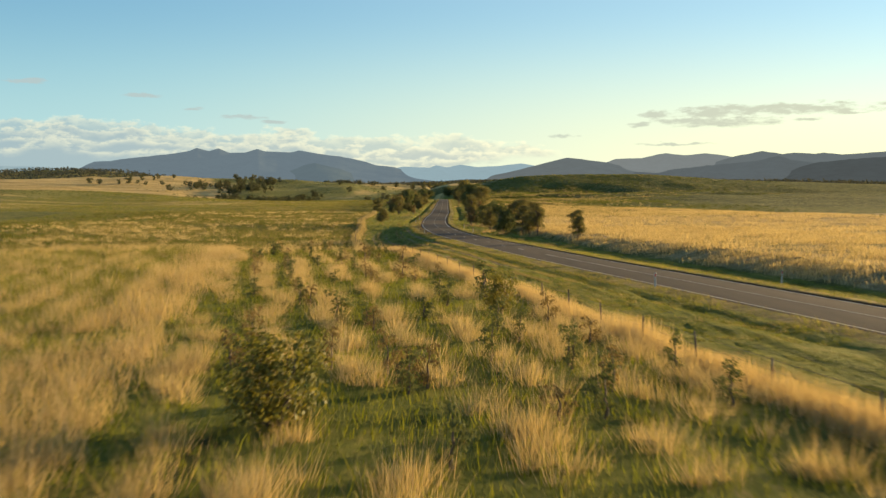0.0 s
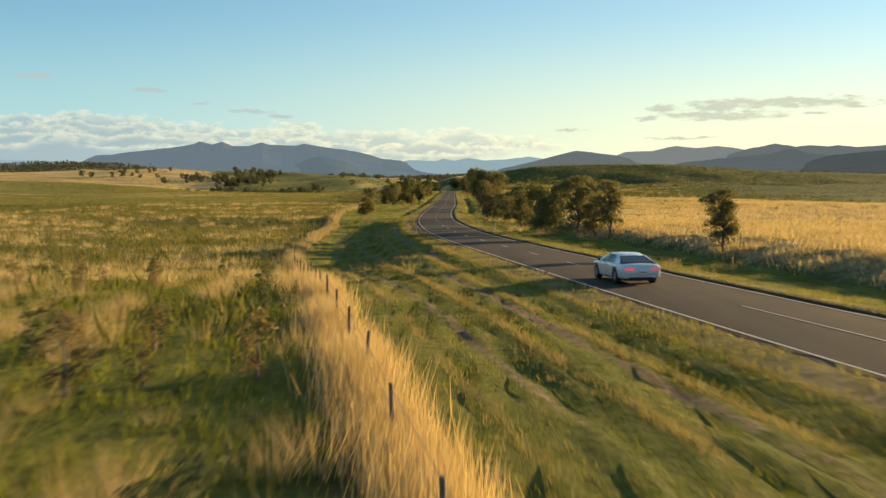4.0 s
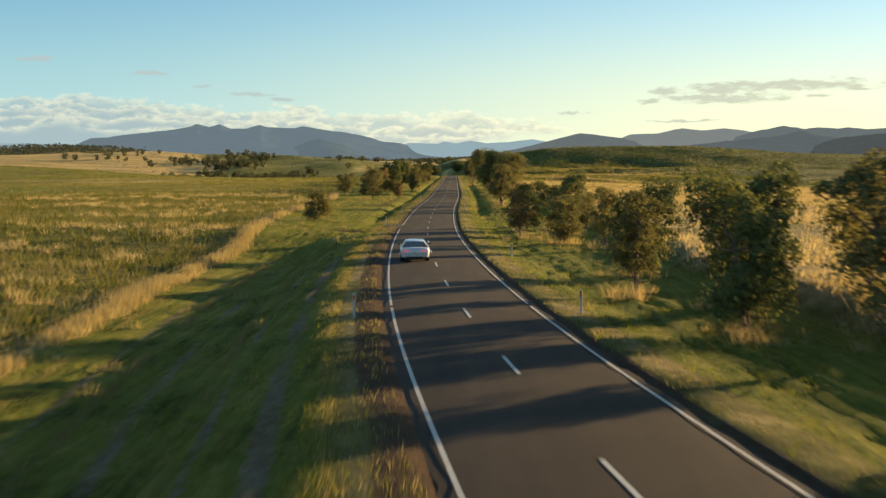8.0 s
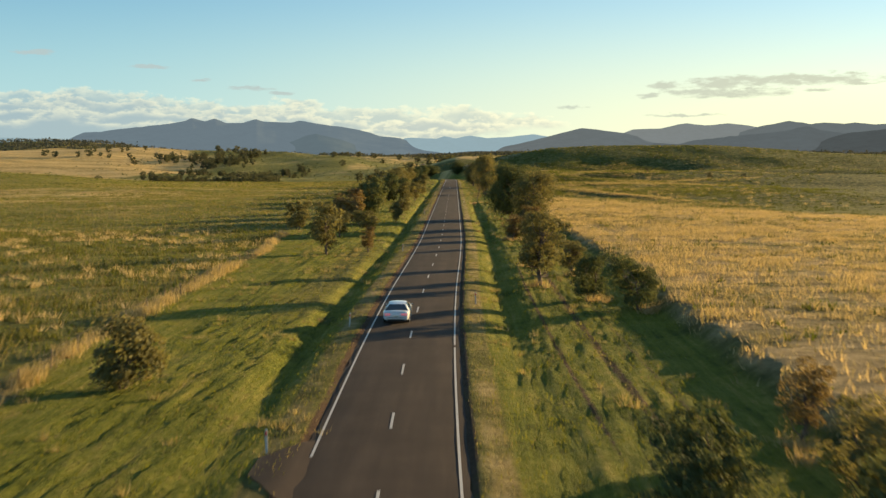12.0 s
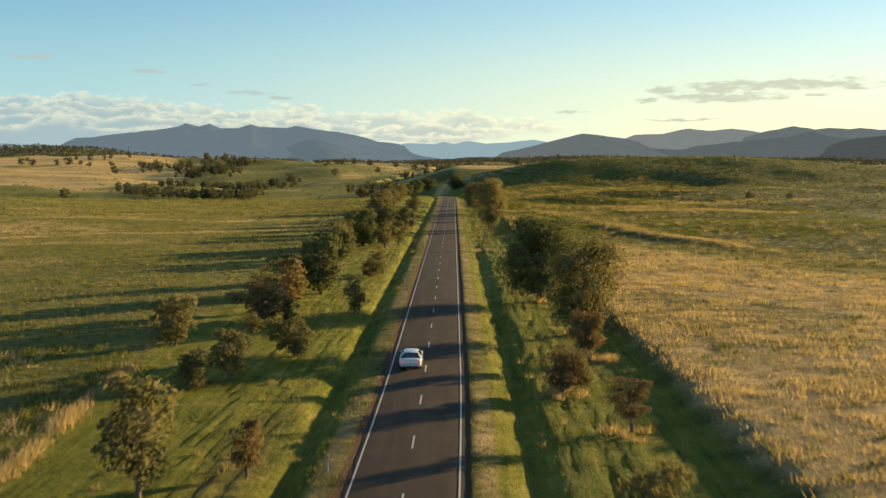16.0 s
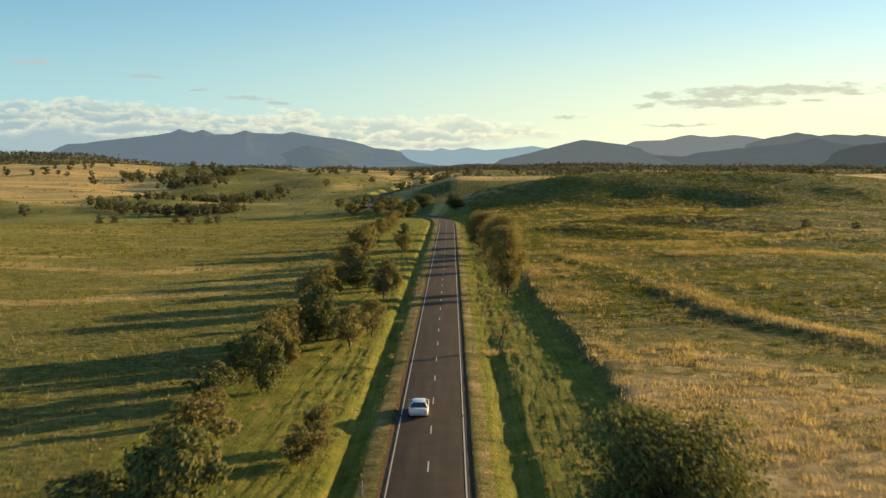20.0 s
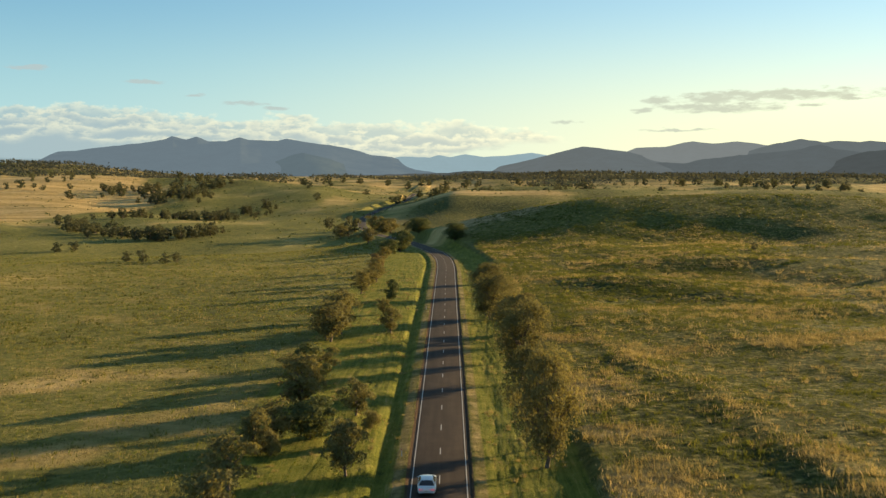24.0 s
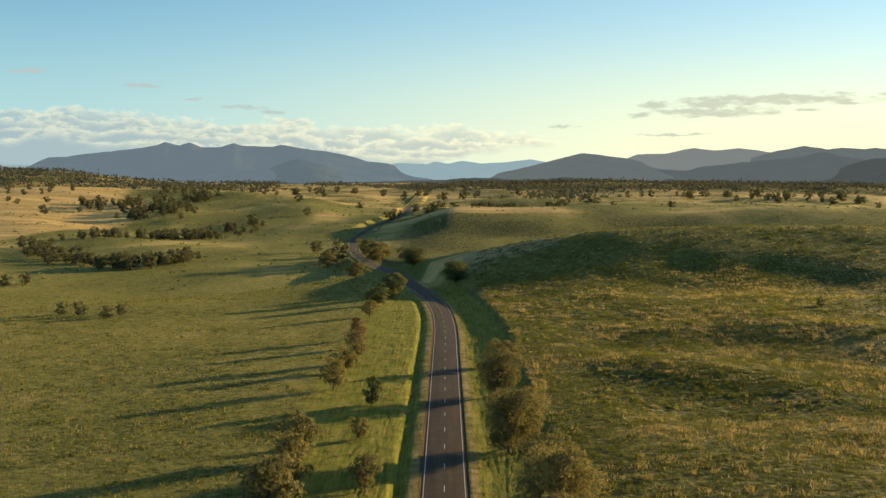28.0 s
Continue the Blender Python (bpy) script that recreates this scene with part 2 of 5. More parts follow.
def asphalt_look(n, b):
    p = place(n)
    wide = n.noise(n.scaled(p, 0.9, 0.05, 1), 1.0, 4.0)
    patch = n.noise(p, 0.35, 4.0)
    grit = n.noise(p, 60.0, 3.0, 0.8)
    f = n.math("ADD", n.math("ADD", n.math("MULTIPLY", wide, 0.5), n.math("MULTIPLY", patch, 0.3)), n.math("MULTIPLY", grit, 0.2))
    link(n, n.ramp(f, ((0.3, (0.030, 0.023, 0.017)), (0.5, (0.050, 0.037, 0.028)), (0.72, (0.082, 0.060, 0.044)))), b.inputs["Base Color"])
    relief(n, b, grit, 0.5, 0.01)


def paint_look(n, b):
    f = n.noise(place(n), 9.0, 6.0, 0.7)
    link(n, n.ramp(f, ((0.28, (0.16, 0.14, 0.12)), (0.44, (0.42, 0.40, 0.36)), (0.7, (0.60, 0.58, 0.53)))), b.inputs["Base Color"])


def leaves_look(dark, mid, light, through, vary=0.35):
    def build(n, b):
        i = n.t.nodes.new("ShaderNodeNewGeometry").outputs["Random Per Island"]
        o = n.t.nodes.new("ShaderNodeObjectInfo").outputs["Random"]
        spot = place(n)
        clump = n.math("ADD", n.math("MULTIPLY", n.noise(spot, 0.9, 3.0), 0.6), n.math("MULTIPLY", n.noise(spot, 0.10, 3.0), 0.6))
        f = n.math("ADD", n.math("ADD", n.math("MULTIPLY_ADD", i, vary, 0.175 - 0.5 * vary), n.math("MULTIPLY", clump, 0.45)), n.math("MULTIPLY", o, 0.22))
        col = n.ramp(f, ((0.2, dark), (0.52, mid), (0.9, light)))
        link(n, col, b.inputs["Base Color"])
        tr = n.node("ShaderNodeBsdfTranslucent", in_0=n.mix(1.0, col, (1.0, 0.92, 0.55), "MULTIPLY"))
        return n.node("ShaderNodeMixShader", in_0=through, in_1=b.outputs[0], in_2=tr.outputs[0]).outputs[0]
    return build


def bark_look(n, b):
    p = n.scaled(place(n), 1, 1, 0.25)
    link(n, n.ramp(n.noise(p, 9.0, 5.0, 0.7), ((0.3, (0.05, 0.035, 0.025)), (0.55, (0.16, 0.125, 0.095)), (0.75, (0.30, 0.26, 0.21)))), b.inputs["Base Color"])
    relief(n, b, n.noise(p, 25.0, 4.0), 0.6, 0.03)


def hill_look(low, high, glow, haze_tint):
    """Wooded ranges far off; an even emission stands in for the evening haze before them."""
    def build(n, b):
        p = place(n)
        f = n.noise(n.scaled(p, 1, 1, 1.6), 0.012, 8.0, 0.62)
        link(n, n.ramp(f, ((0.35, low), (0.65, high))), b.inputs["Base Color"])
        b.inputs["Emission Color"].default_value = (*haze_tint, 1.0)
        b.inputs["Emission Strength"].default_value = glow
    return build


GROUND = material("ground", ground_look, 0.95, 0.1)
ASPHALT = material("asphalt", asphalt_look, 0.9, 0.15)
PAINT = material("road_paint", paint_look, 0.6)
LEAF_GUM = material("leaf_gum", leaves_look((0.098, 0.096, 0.044), (0.175, 0.165, 0.072), (0.305, 0.262, 0.098), 0.44, 0.26), 0.8, 0.1)
LEAF_WATTLE = material("leaf_wattle", leaves_look((0.058, 0.072, 0.032), (0.108, 0.126, 0.052), (0.205, 0.208, 0.076), 0.36, 0.26), 0.8, 0.1)
LEAF_RUST = material("leaf_rust", leaves_look((0.105, 0.080, 0.042), (0.195, 0.145, 0.070), (0.34, 0.245, 0.10), 0.40, 0.26), 0.8, 0.1)
STRAW = material("dry_grass", leaves_look((0.24, 0.175, 0.085), (0.52, 0.395, 0.215), (0.74, 0.60, 0.37), 0.48, 0.2), 0.7, 0.15)
GRASS = material("green_grass", leaves_look((0.052, 0.072, 0.009), (0.160, 0.185, 0.020), (0.31, 0.285, 0.058), 0.46, 0.25), 0.7, 0.15)
SAGE = material("weeds", leaves_look((0.042, 0.052, 0.013), (0.118, 0.124, 0.032), (0.29, 0.25, 0.075), 0.42), 0.7, 0.15)
FERN = material("green_weeds", leaves_look((0.038, 0.052, 0.011), (0.100, 0.118, 0.024), (0.21, 0.21, 0.050), 0.42, 0.25), 0.75, 0.1)
HAY = material("olive_gold_grass", leaves_look((0.105, 0.092, 0.036), (0.29, 0.242, 0.118), (0.53, 0.43, 0.235), 0.45, 0.22), 0.7, 0.1)
LEAF_YOUNG = material("leaf_young", leaves_look((0.075, 0.082, 0.016), (0.180, 0.172, 0.034), (0.31, 0.27, 0.062), 0.45), 0.6)
# leaves of distant trees, with the haze over them greyed into the colour
LEAF_FAR_HAZE = material("leaf_far_haze", leaves_look((0.050, 0.060, 0.056), (0.075, 0.084, 0.074), (0.115, 0.115, 0.090), 0.3), 0.9, 0.0)
LEAF_VALLEY_HAZE = material("leaf_valley_haze", leaves_look((0.062, 0.074, 0.046), (0.105, 0.114, 0.066), (0.185, 0.175, 0.092), 0.4, 0.26), 0.85, 0.05)
BARK = material("bark", bark_look, 0.9, 0.1)

RX = ((-260, 66), (-150, 46), (-80, 33.5), (-40, 26.3), (0, 19.5), (20, 16.1), (40, 13.1), (60, 10.5), (80, 8.1), (100, 5.55), (114, 3.8), (126, 2.65),
      (138, 1.75), (150, 1.0), (162, 0.4), (174, -0.1), (186, -0.5), (200, -0.8), (230, -1.05), (260, -0.9), (290, -0.35), (320, 0), (780, 0),
      (820, -1), (862, -4), (916, -11), (1000, -23), (1124, -48), (1280, -72), (1415, -83), (1575, -76), (1725, -55), (2000, -50))
RZ = ((-260, 6.5), (-60, 3.7), (0, 2.9), (60, 1.95), (92, 1.35), (114, 1.05), (150, 0.65), (200, 0.0), (400, 0.0), (770, 0.0), (830, -0.8), (900, -2.3),
      (1000, -5), (1124, -8.5), (1230, -11), (1380, -10.5), (1580, -6), (2000, 4), (2600, 11), (3500, 19), (4950, 26))


def smooth_table(rows, step, soft):
    """A table of points made into a smooth function of y."""
    ys = np.arange(rows[0][0], rows[-1][0] + step, step)
    vs = np.interp(ys, [r[0] for r in rows], [r[1] for r in rows])
    n = int(soft / step)
    k = np.hanning(2 * n + 1)
    k /= k.sum()
    vs = np.convolve(np.concatenate([vs[0] + (vs[1] - vs[0]) * np.arange(-n, 0), vs, vs[-1] + (vs[-1] - vs[-2]) * np.arange(1, n + 1)]), k, "valid")
    return lambda y: np.interp(y, ys, vs)


road_x = smooth_table(RX, 2.0, 24.0)
road_z = smooth_table(RZ, 2.0, 40.0)


def sstep(a, b, v):
    s = np.clip((np.asarray(v, float) - a) / (b - a), 0, 1)
    return s * s * (3 - 2 * s)


def bump(x, y, cx, cy, sx, sy):
    return np.exp(-((x - cx) / sx) ** 2 - ((y - cy) / sy) ** 2)


def fence_left(y):
    return np.interp(y, [-60, -35, -13, 5, 32, 58, 75, 87, 106, 121, 140, 160, 177, 204, 232, 300, 340, 900], [15, 10.8, 7.5, 3.8, -0.5, -5, -8.0, -10.3, -13.0, -14.4, -15.9, -17, -17.8, -20, -22, -23, -26, -29])


def fence_right(y):
    return road_x(y) + np.interp(y, [-60, 50, 89, 119, 164, 190, 300, 354, 436, 505, 560, 767, 880], [9, 9.3, 11.5, 13, 15.5, 18.5, 19.8, 19, 18.5, 16.5, 17.3, 16.7, 14])


def cells(x, y, size, seed):
    """Smooth value noise between 0 and 1."""
    x, y = np.asarray(x, float) / size, np.asarray(y, float) / size
    i, j = np.floor(x).astype(np.int64), np.floor(y).astype(np.int64)
    u, v = x - i, y - j
    u, v = u * u * (3 - 2 * u), v * v * (3 - 2 * v)

    def h(a, b):
        k = (a * 374761393 + b * 668265263 + seed * 974634211) & 0xFFFFFFFF
        k = ((k ^ (k >> 13)) * 1274126177) & 0xFFFFFFFF
        return ((k ^ (k >> 16)) & 0xFFFF) / 65535.0

    return (h(i, j) * (1 - u) + h(i + 1, j) * u) * (1 - v) + (h(i, j + 1) * (1 - u) + h(i + 1, j + 1) * u) * v


def drift_bank(x, y):
    """A low grassy bank that slants across the paddock on the right."""
    c = np.interp(y, [400, 450, 468, 511, 591, 700], [80, 57, 50.5, 41.5, 31.5, 24])
    c = c + 5.0 * (cells(x * 0, y, 22, 15) - 0.5)
    return (0.35 + 0.65 * sstep(0.25, 0.65, cells(x, y, 17, 16))) * np.exp(-((x - c) / np.where(x > c, 5.0, 2.8)) ** 2) * sstep(405, 440, y) * sstep(640, 580, y)


def golden(x, y):
    """How far dry golden grass takes over from green: dense right of the road at first, in drifts farther on."""
    n = 0.6 * cells(x, y * 1.6, 26, 1) + 0.4 * cells(x, y * 1.5, 9, 2)
    right = sstep(-1, 2, x - fence_right(y))
    rim = np.interp(x, [18, 35, 47, 70, 110, 180], [474, 458, 430, 385, 330, 300])
    first = right * sstep(8, -8, y - rim - 26 * (n - 0.5))
    bank = drift_bank(x, y)
    beside = sstep(15, 8, x - fence_right(y) - 7 * (n - 0.5)) * sstep(484, 500, y) * sstep(680, 600, y) * sstep(0.36, 0.52, n)
    bands = (np.exp(-((y - 596 - 0.2 * (x - 68) - 24 * (n - 0.5)) / 8) ** 2) + 0.7 * np.exp(-((y - 652 - 30 * (n - 0.5)) / 10) ** 2)) * sstep(26, 44, x) * sstep(150, 110, x)
    clumps = sstep(600, 650, y) * sstep(930, 830, y - 0.2 * (x - 60)) * sstep(0.47, 0.60, n + 0.06 * np.sin(x / 19.0 + y / 33.0)) * 0.6
    second = right * np.clip(bank * 0.8 + beside * 0.8 + bands * 0.8 + clumps, 0, 1)
    left = sstep(1, -2, x - fence_left(y)) * sstep(0.52, 0.66, n) * 0.32 * sstep(900, 500, y)
    edge = x - np.interp(y, [-51, -24, 76], [-5.5, -10, -26])
    strip = sstep(0.8, -0.8, edge) * (0.22 + 0.78 * sstep(-6.0, -3.2, edge - 3 * (n - 0.5)))
    start = strip * sstep(7, -7, y - 75 - 2.3 * (x + 25) - 14 * (n - 0.5)) * (y < 110)
    return np.clip(first * (0.55 + 0.5 * sstep(0.36, 0.60, n)) + second + left + start, 0, 1)


def land(x, y):
    """The height of the open land, away from the road's own bed."""
    x, y = np.asarray(x, float), np.asarray(y, float)
    z = road_z(y)
    # the left plateau breaks off along a slanting edge
    edge = 842 + 1.55 * (x + 136)
    left = sstep(-20, -90, x)
    z = z - left * 10 * sstep(0, 170, y - edge) * sstep(1250, 950, y)
    z = z - left * 3.0 * sstep(600, 880, y) * sstep(1250, 950, y)
    # the ridge right of the road, and a second one behind it
    crest = 970 + 0.05 * (x - 150)
    rise = np.interp(x - road_x(y), [5, 14, 37, 65, 94, 124, 219, 309, 419, 719], [0, 7, 14, 20, 24.5, 26, 25.5, 21.5, 18, 15])
    z = z + rise * (0.8 * np.exp(-((y - crest) / np.where(y < crest, 70, 120)) ** 2) + 0.2 * np.exp(-((y - crest + 5) / 230) ** 2))
    back = 1480 + 22 * np.log1p(np.exp(-np.clip((x + 30) / 25, -40, 40)))
    z = z + np.interp(x, [-110, -76, -54, -16, 33, 120, 400, 800], [0, 8, 15, 17.5, 20, 19, 17, 0]) * np.exp(-((y - back) / np.where(y < back, 130, 160)) ** 2) * sstep(4, 95, x - road_x(y)) + 7 * bump(x, y, 500, 1700, 500, 250)
    # the golden hillside on the left, the wooded rise behind it, and rolling ground
    z = z + sstep(15, 170, np.abs(x - road_x(y))) * (18 * bump(x, y, -800, 1950, 420, 480) + 12 * bump(x, y, -330, 1900, 300, 260)) + 13 * bump(x, y, -330, 760, 110, 240) + 44 * bump(x, y, -1250, 3500, 420, 450)
    z = z + 3.0 * np.sin(x / 140.0 + 1.3) * np.sin(y / 210.0) * sstep(1100, 1500, y) + 6 * np.sin(x / 390.0) * sstep(2000, 2800, y)
    far = sstep(25, 120, np.abs(x - road_x(y)))
    z = z + far * (0.5 * np.sin(x / 31.0 + y / 47.0) + 0.35 * np.sin(y / 23.0 - x / 61.0))
    p, q = 0.8 * x + 0.6 * y, 0.8 * y - 0.6 * x
    z = z + sstep(1060, 1300, y) * far * (15 * (cells(p, q, 190, 5) - 0.5) + 7 * (cells(p, q, 83, 6) - 0.5))
    z = z + 1.0 * sstep(-0.6, 1.2, x - fence_right(y)) * sstep(1000, 800, y) + 0.9 * drift_bank(x, y)
    z = z + sstep(22, 60, x) * sstep(480, 560, y) * sstep(960, 880, y) * (0.5 * np.sin(x / 17.0 + y / 13.0 + 2 * np.sin(x / 37.0)) + sstep(590, 670, y) * (3.4 * (cells(x, y * 1.3, 46, 81) - 0.5) + 1.6 * (cells(x, y, 19, 82) - 0.5)))
    z = z - 0.25 * np.sin(np.clip((x - fence_left(y)) / 16.0, 0, 1) * 3.1416) * sstep(300, 100, y)
    return z


def ground(x, y):
    """The height of the ground, with the road's bed, its shoulders and its table drains."""
    x, y = np.asarray(x, float), np.asarray(y, float)
    d = x - road_x(y)
    a = np.abs(d)
    z = land(x, y)
    bed = road_z(y)
    near = sstep(16, 8, a)
    z = z * (1 - near) + bed * near
    z = z - 1.5 * sstep(-5.6, -12 - 6.5 * sstep(90, 68, y), d) * sstep(-90, -30, d) * sstep(42, 78, y) * sstep(197, 172, y) - 0.6 * bump(x, y, -8.8, 196.3, 1.9, 1.8)
    deep = np.where(d < 0, 0.12 + 0.42 * sstep(206, 228, y), 0.12 + 0.38 * sstep(222, 245, y) * sstep(480, 450, y))
    z = z - deep * np.exp(-((a - np.where(d < 0, 6.9, 7.2)) / np.where(d < 0, 1.0, 1.3)) ** 2) - 0.10 * sstep(3.7, 5.5, a) * sstep(14, 9, a)
    z = z - 0.14 * sstep(3.75, 3.3, a)
    return z


# ---- mesh helpers ----
def mesh_np(name, verts, quads=None, tris=None, mat=None, smooth=False):
    me = bpy.data.meshes.new(name)
    verts = np.asarray(verts, np.float32)
    loops, starts, n = [], [], 0
    for f, k in ((quads, 4), (tris, 3)):
        if f is not None and len(f):
            f = np.asarray(f, np.int32)
            loops.append(f.ravel())
            starts.append(n + np.arange(len(f)) * k)
            n += f.size
    loops, starts = np.concatenate(loops), np.concatenate(starts)
    me.vertices.add(len(verts))
    me.vertices.foreach_set("co", verts.ravel())
    me.loops.add(len(loops))
    me.loops.foreach_set("vertex_index", loops.astype(np.int32))
    me.polygons.add(len(starts))
    me.polygons.foreach_set("loop_start", starts.astype(np.int32))
    if smooth:
        me.polygons.foreach_set("use_smooth", np.ones(len(starts), bool))
    me.update(calc_edges=True)
    if mat:
        me.materials.append(mat)
    return me


def grid_mesh(name, X, Y, Z, mat, smooth=True):
    r, c = X.shape
    V = np.stack([X, Y, Z], -1).reshape(-1, 3)
    i = np.arange(r * c).reshape(r, c)
    Q = np.stack([i[:-1, :-1], i[:-1, 1:], i[1:, 1:], i[1:, :-1]], -1).reshape(-1, 4)
    return mesh_np(name, V, Q, None, mat, smooth)


def child(name, data, parent, label=""):
    ob = new(name, data)
    ob.parent = parent
    if label:
        ob["label"] = label
    return ob


def part(name, bm, mat, parent, label="", smooth=False):
    me = bpy.data.meshes.new(name)
    bm.to_mesh(me)
    bm.free()
    me.materials.append(mat)
    if smooth:
        me.polygons.foreach_set("use_smooth", np.ones(len(me.polygons), bool))
    return child(name, me, parent, label)


# ---- the land ----
def spread(a, b, first, grow):
    """Steps from a to b that begin at first and grow."""
    out, s = [a], first
    while out[-1] + s < b:
        out.append(out[-1] + s)
        s *= grow
    return out + [b]


def build_ground():
    half = spread(0, 15, 0.3, 1.0) + spread(15, 60, 1.2, 1.03)[1:] + spread(62, 3900, 3, 1.09)
    u = np.array([-v for v in half[:0:-1]] + half)
    y = np.array([-v for v in spread(60, 420, 4, 1.15)[:0:-1]] + spread(-60, 240, 1.6, 1.0) + spread(242, 900, 2.6, 1.0) + spread(904, 4950, 5, 1.025))
    U, Y = np.meshgrid(u, y)
    X = U + road_x(Y) * sstep(400, 60, np.abs(U))
    Z = ground(X, Y)
    rng = np.random.default_rng(3)
    Z = Z + rng.normal(0, 0.05, Z.shape) * sstep(4.5, 7, np.abs(U)) * sstep(200, 60, np.abs(U))
    me = grid_mesh("ground", X, Y, Z, GROUND)
    D = X - road_x(Y)
    gold, lush, soil = zones(X, Y, D)
    # fields lightened in colour where few blades stand to catch the sun
    lightened_pasture = np.maximum(np.where(X > 8, sstep(960, 1010, Y - 0.05 * (X - 150)), sstep(820, 1000, Y)), 0.85 * sstep(80, 230, Y) * sstep(0, -3, X - fence_left(Y)))
    for name, v in (("gold", gold), ("lush", lush), ("soil", soil), ("lightened_pasture", lightened_pasture), ("wild", wild_green(X, Y) + 0.9 * sstep(1130, 1230, Y) * sstep(1490, 1440, Y + 0.9 * np.minimum(X + 30, 0)) * sstep(-60, -20, X) * sstep(420, 250, X) * (0.35 + 0.65 * sstep(0.25, 0.5, cells(X, Y, 60, 24))) + 0.95 * bump(X, Y, -1270, 3350, 430, 420) + 0.8 * sstep(2450, 2800, Y) * sstep(-300, 200, X)), ("dust", ruts(D, Y) * (0.45 + 0.55 * cells(X, Y, 5, 63)))):
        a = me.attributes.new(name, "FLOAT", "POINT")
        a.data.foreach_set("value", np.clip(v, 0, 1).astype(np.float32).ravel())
    tagged(new("ground", me), "rolling grazing land of green and straw-coloured grass", "ground", kind="structure")


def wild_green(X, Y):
    """Where rank green weeds, and shade between them painted dark, take over the paddock on the right."""
    # cut back on the ridge face, whose lighter colour offsets its deep shade
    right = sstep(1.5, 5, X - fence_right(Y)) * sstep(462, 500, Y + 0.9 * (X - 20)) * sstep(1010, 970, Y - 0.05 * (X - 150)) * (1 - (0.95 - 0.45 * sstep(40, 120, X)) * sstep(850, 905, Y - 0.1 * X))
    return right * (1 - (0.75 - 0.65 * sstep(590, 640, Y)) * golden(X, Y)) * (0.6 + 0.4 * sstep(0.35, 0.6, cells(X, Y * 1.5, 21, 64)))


def ruts(D, Y):
    """The dusty wheel tracks on the left verge beside the bend."""
    lane = np.interp(Y, [40, 60, 78, 92, 110, 160], [-11.2, -11.7, -12.7, -13.6, -14.0, -14.0])
    wide = np.interp(Y, [40, 60, 81, 93, 113, 140], [-8.2, -8.5, -9.2, -10.1, -11.2, -11.4])
    marks = 1.0 * np.exp(-((D - lane) / 0.3) ** 2) + 0.9 * np.exp(-((D - wide) / 0.45) ** 2) + 0.6 * np.exp(-((D - lane + 1.6) / 0.26) ** 2)
    marks = marks + (0.9 * np.exp(-((D + 8.35) / 0.26) ** 2) + 1.0 * np.exp(-((D + 6.8) / 0.42) ** 2)) * sstep(66, 84, Y)
    return marks * sstep(-10, 20, Y) * sstep(185, 150, Y) * (D < 0)


def zones(X, Y, D):
    """How golden, lush or bare the ground is."""
    a = np.abs(D)
    fl, fr = fence_left(Y), fence_right(Y)
    inside = sstep(-1.0, 1.0, X - fl) * sstep(1.0, -1.0, X - fr)
    lush = inside * sstep(4.6, 5.6, a) * 0.8 * sstep(1100, 800, Y)
    lush = lush * (1 - 0.75 * np.exp(-((D + 10.0) / 2.4) ** 2) * sstep(225, 260, Y) * sstep(330, 300, Y))
    lush = lush + 0.75 * sstep(-0.5, -2, X - fl) * sstep(-42, -34, X - fl) * sstep(110, 70, Y)
    field = golden(X, Y)
    gold = 0.10 + 0.75 * field * (1 - 0.35 * (X > fr) * sstep(470, 500, Y)) + 0.12 * sstep(0, -6, X - fl) * sstep(330, 450, Y) * sstep(1000, 850, Y)
    gold = gold + 0.8 * sstep(40, -60, X + np.interp(Y, [1250, 1450, 1550, 1800, 2050], [430, 395, 340, 395, 520])) * sstep(1280, 1420, Y) * sstep(2700, 2300, Y) + 0.20 * sstep(950, 1250, Y) + 0.2 * sstep(1500, 2600, Y)
    gold = gold + 0.6 * np.exp(-((X - fl) / 1.2) ** 2) * sstep(330, 230, Y) + 0.35 * sstep(1.5, 0.5, np.abs(a - 4.8)) * sstep(1100, 800, Y)
    soil = sstep(0.6, 0.0, a - np.where(D < 0, 3.55 + 0.75 * sstep(80, 100, Y) * sstep(195, 170, Y), 3.5)) * sstep(2.5, 3.0, a) * (0.55 + 0.6 * cells(X, Y * 0.7, 2.6, 65))
    streak = np.exp(-((D - 9.6) / 0.3) ** 2) + np.exp(-((D - 12.2) / 0.45) ** 2) + 0.8 * np.exp(-((D - 14.2) / 0.35) ** 2)
    soil = soil + 0.7 * streak * sstep(190, 215, Y) * sstep(300, 270, Y) + 0.5 * streak * sstep(395, 415, Y) * sstep(475, 455, Y)
    crest = 970 + 0.05 * (X - 150)
    # dry grass on the crests, its gold also painting the sun that catches them
    gold = gold + 1.0 * np.exp(-((Y - crest - 14 - 10 * cells(X, Y, 40, 14)) / 18) ** 2) * sstep(-14, -4, X) * sstep(420, 260, X) + 0.55 * sstep(905, 950, Y) * sstep(1000, 985, Y) * sstep(-16, -6, X) * sstep(75, 30, X) + 0.5 * np.exp(-((Y - 1500 + 0.9 * np.minimum(X + 30, 0)) / 30) ** 2) * sstep(-90, -60, X) * sstep(200, 60, X)
    soil = soil + bump(X, Y, -9.0, 196.5, 3.0, 2.6) * 1.0 + 0.5 * bump(X, Y, -12, 203.5, 7, 0.5) + 0.5 * bump(X, Y, -12, 201.5, 7, 0.4)
    return gold, lush, soil


build_ground()


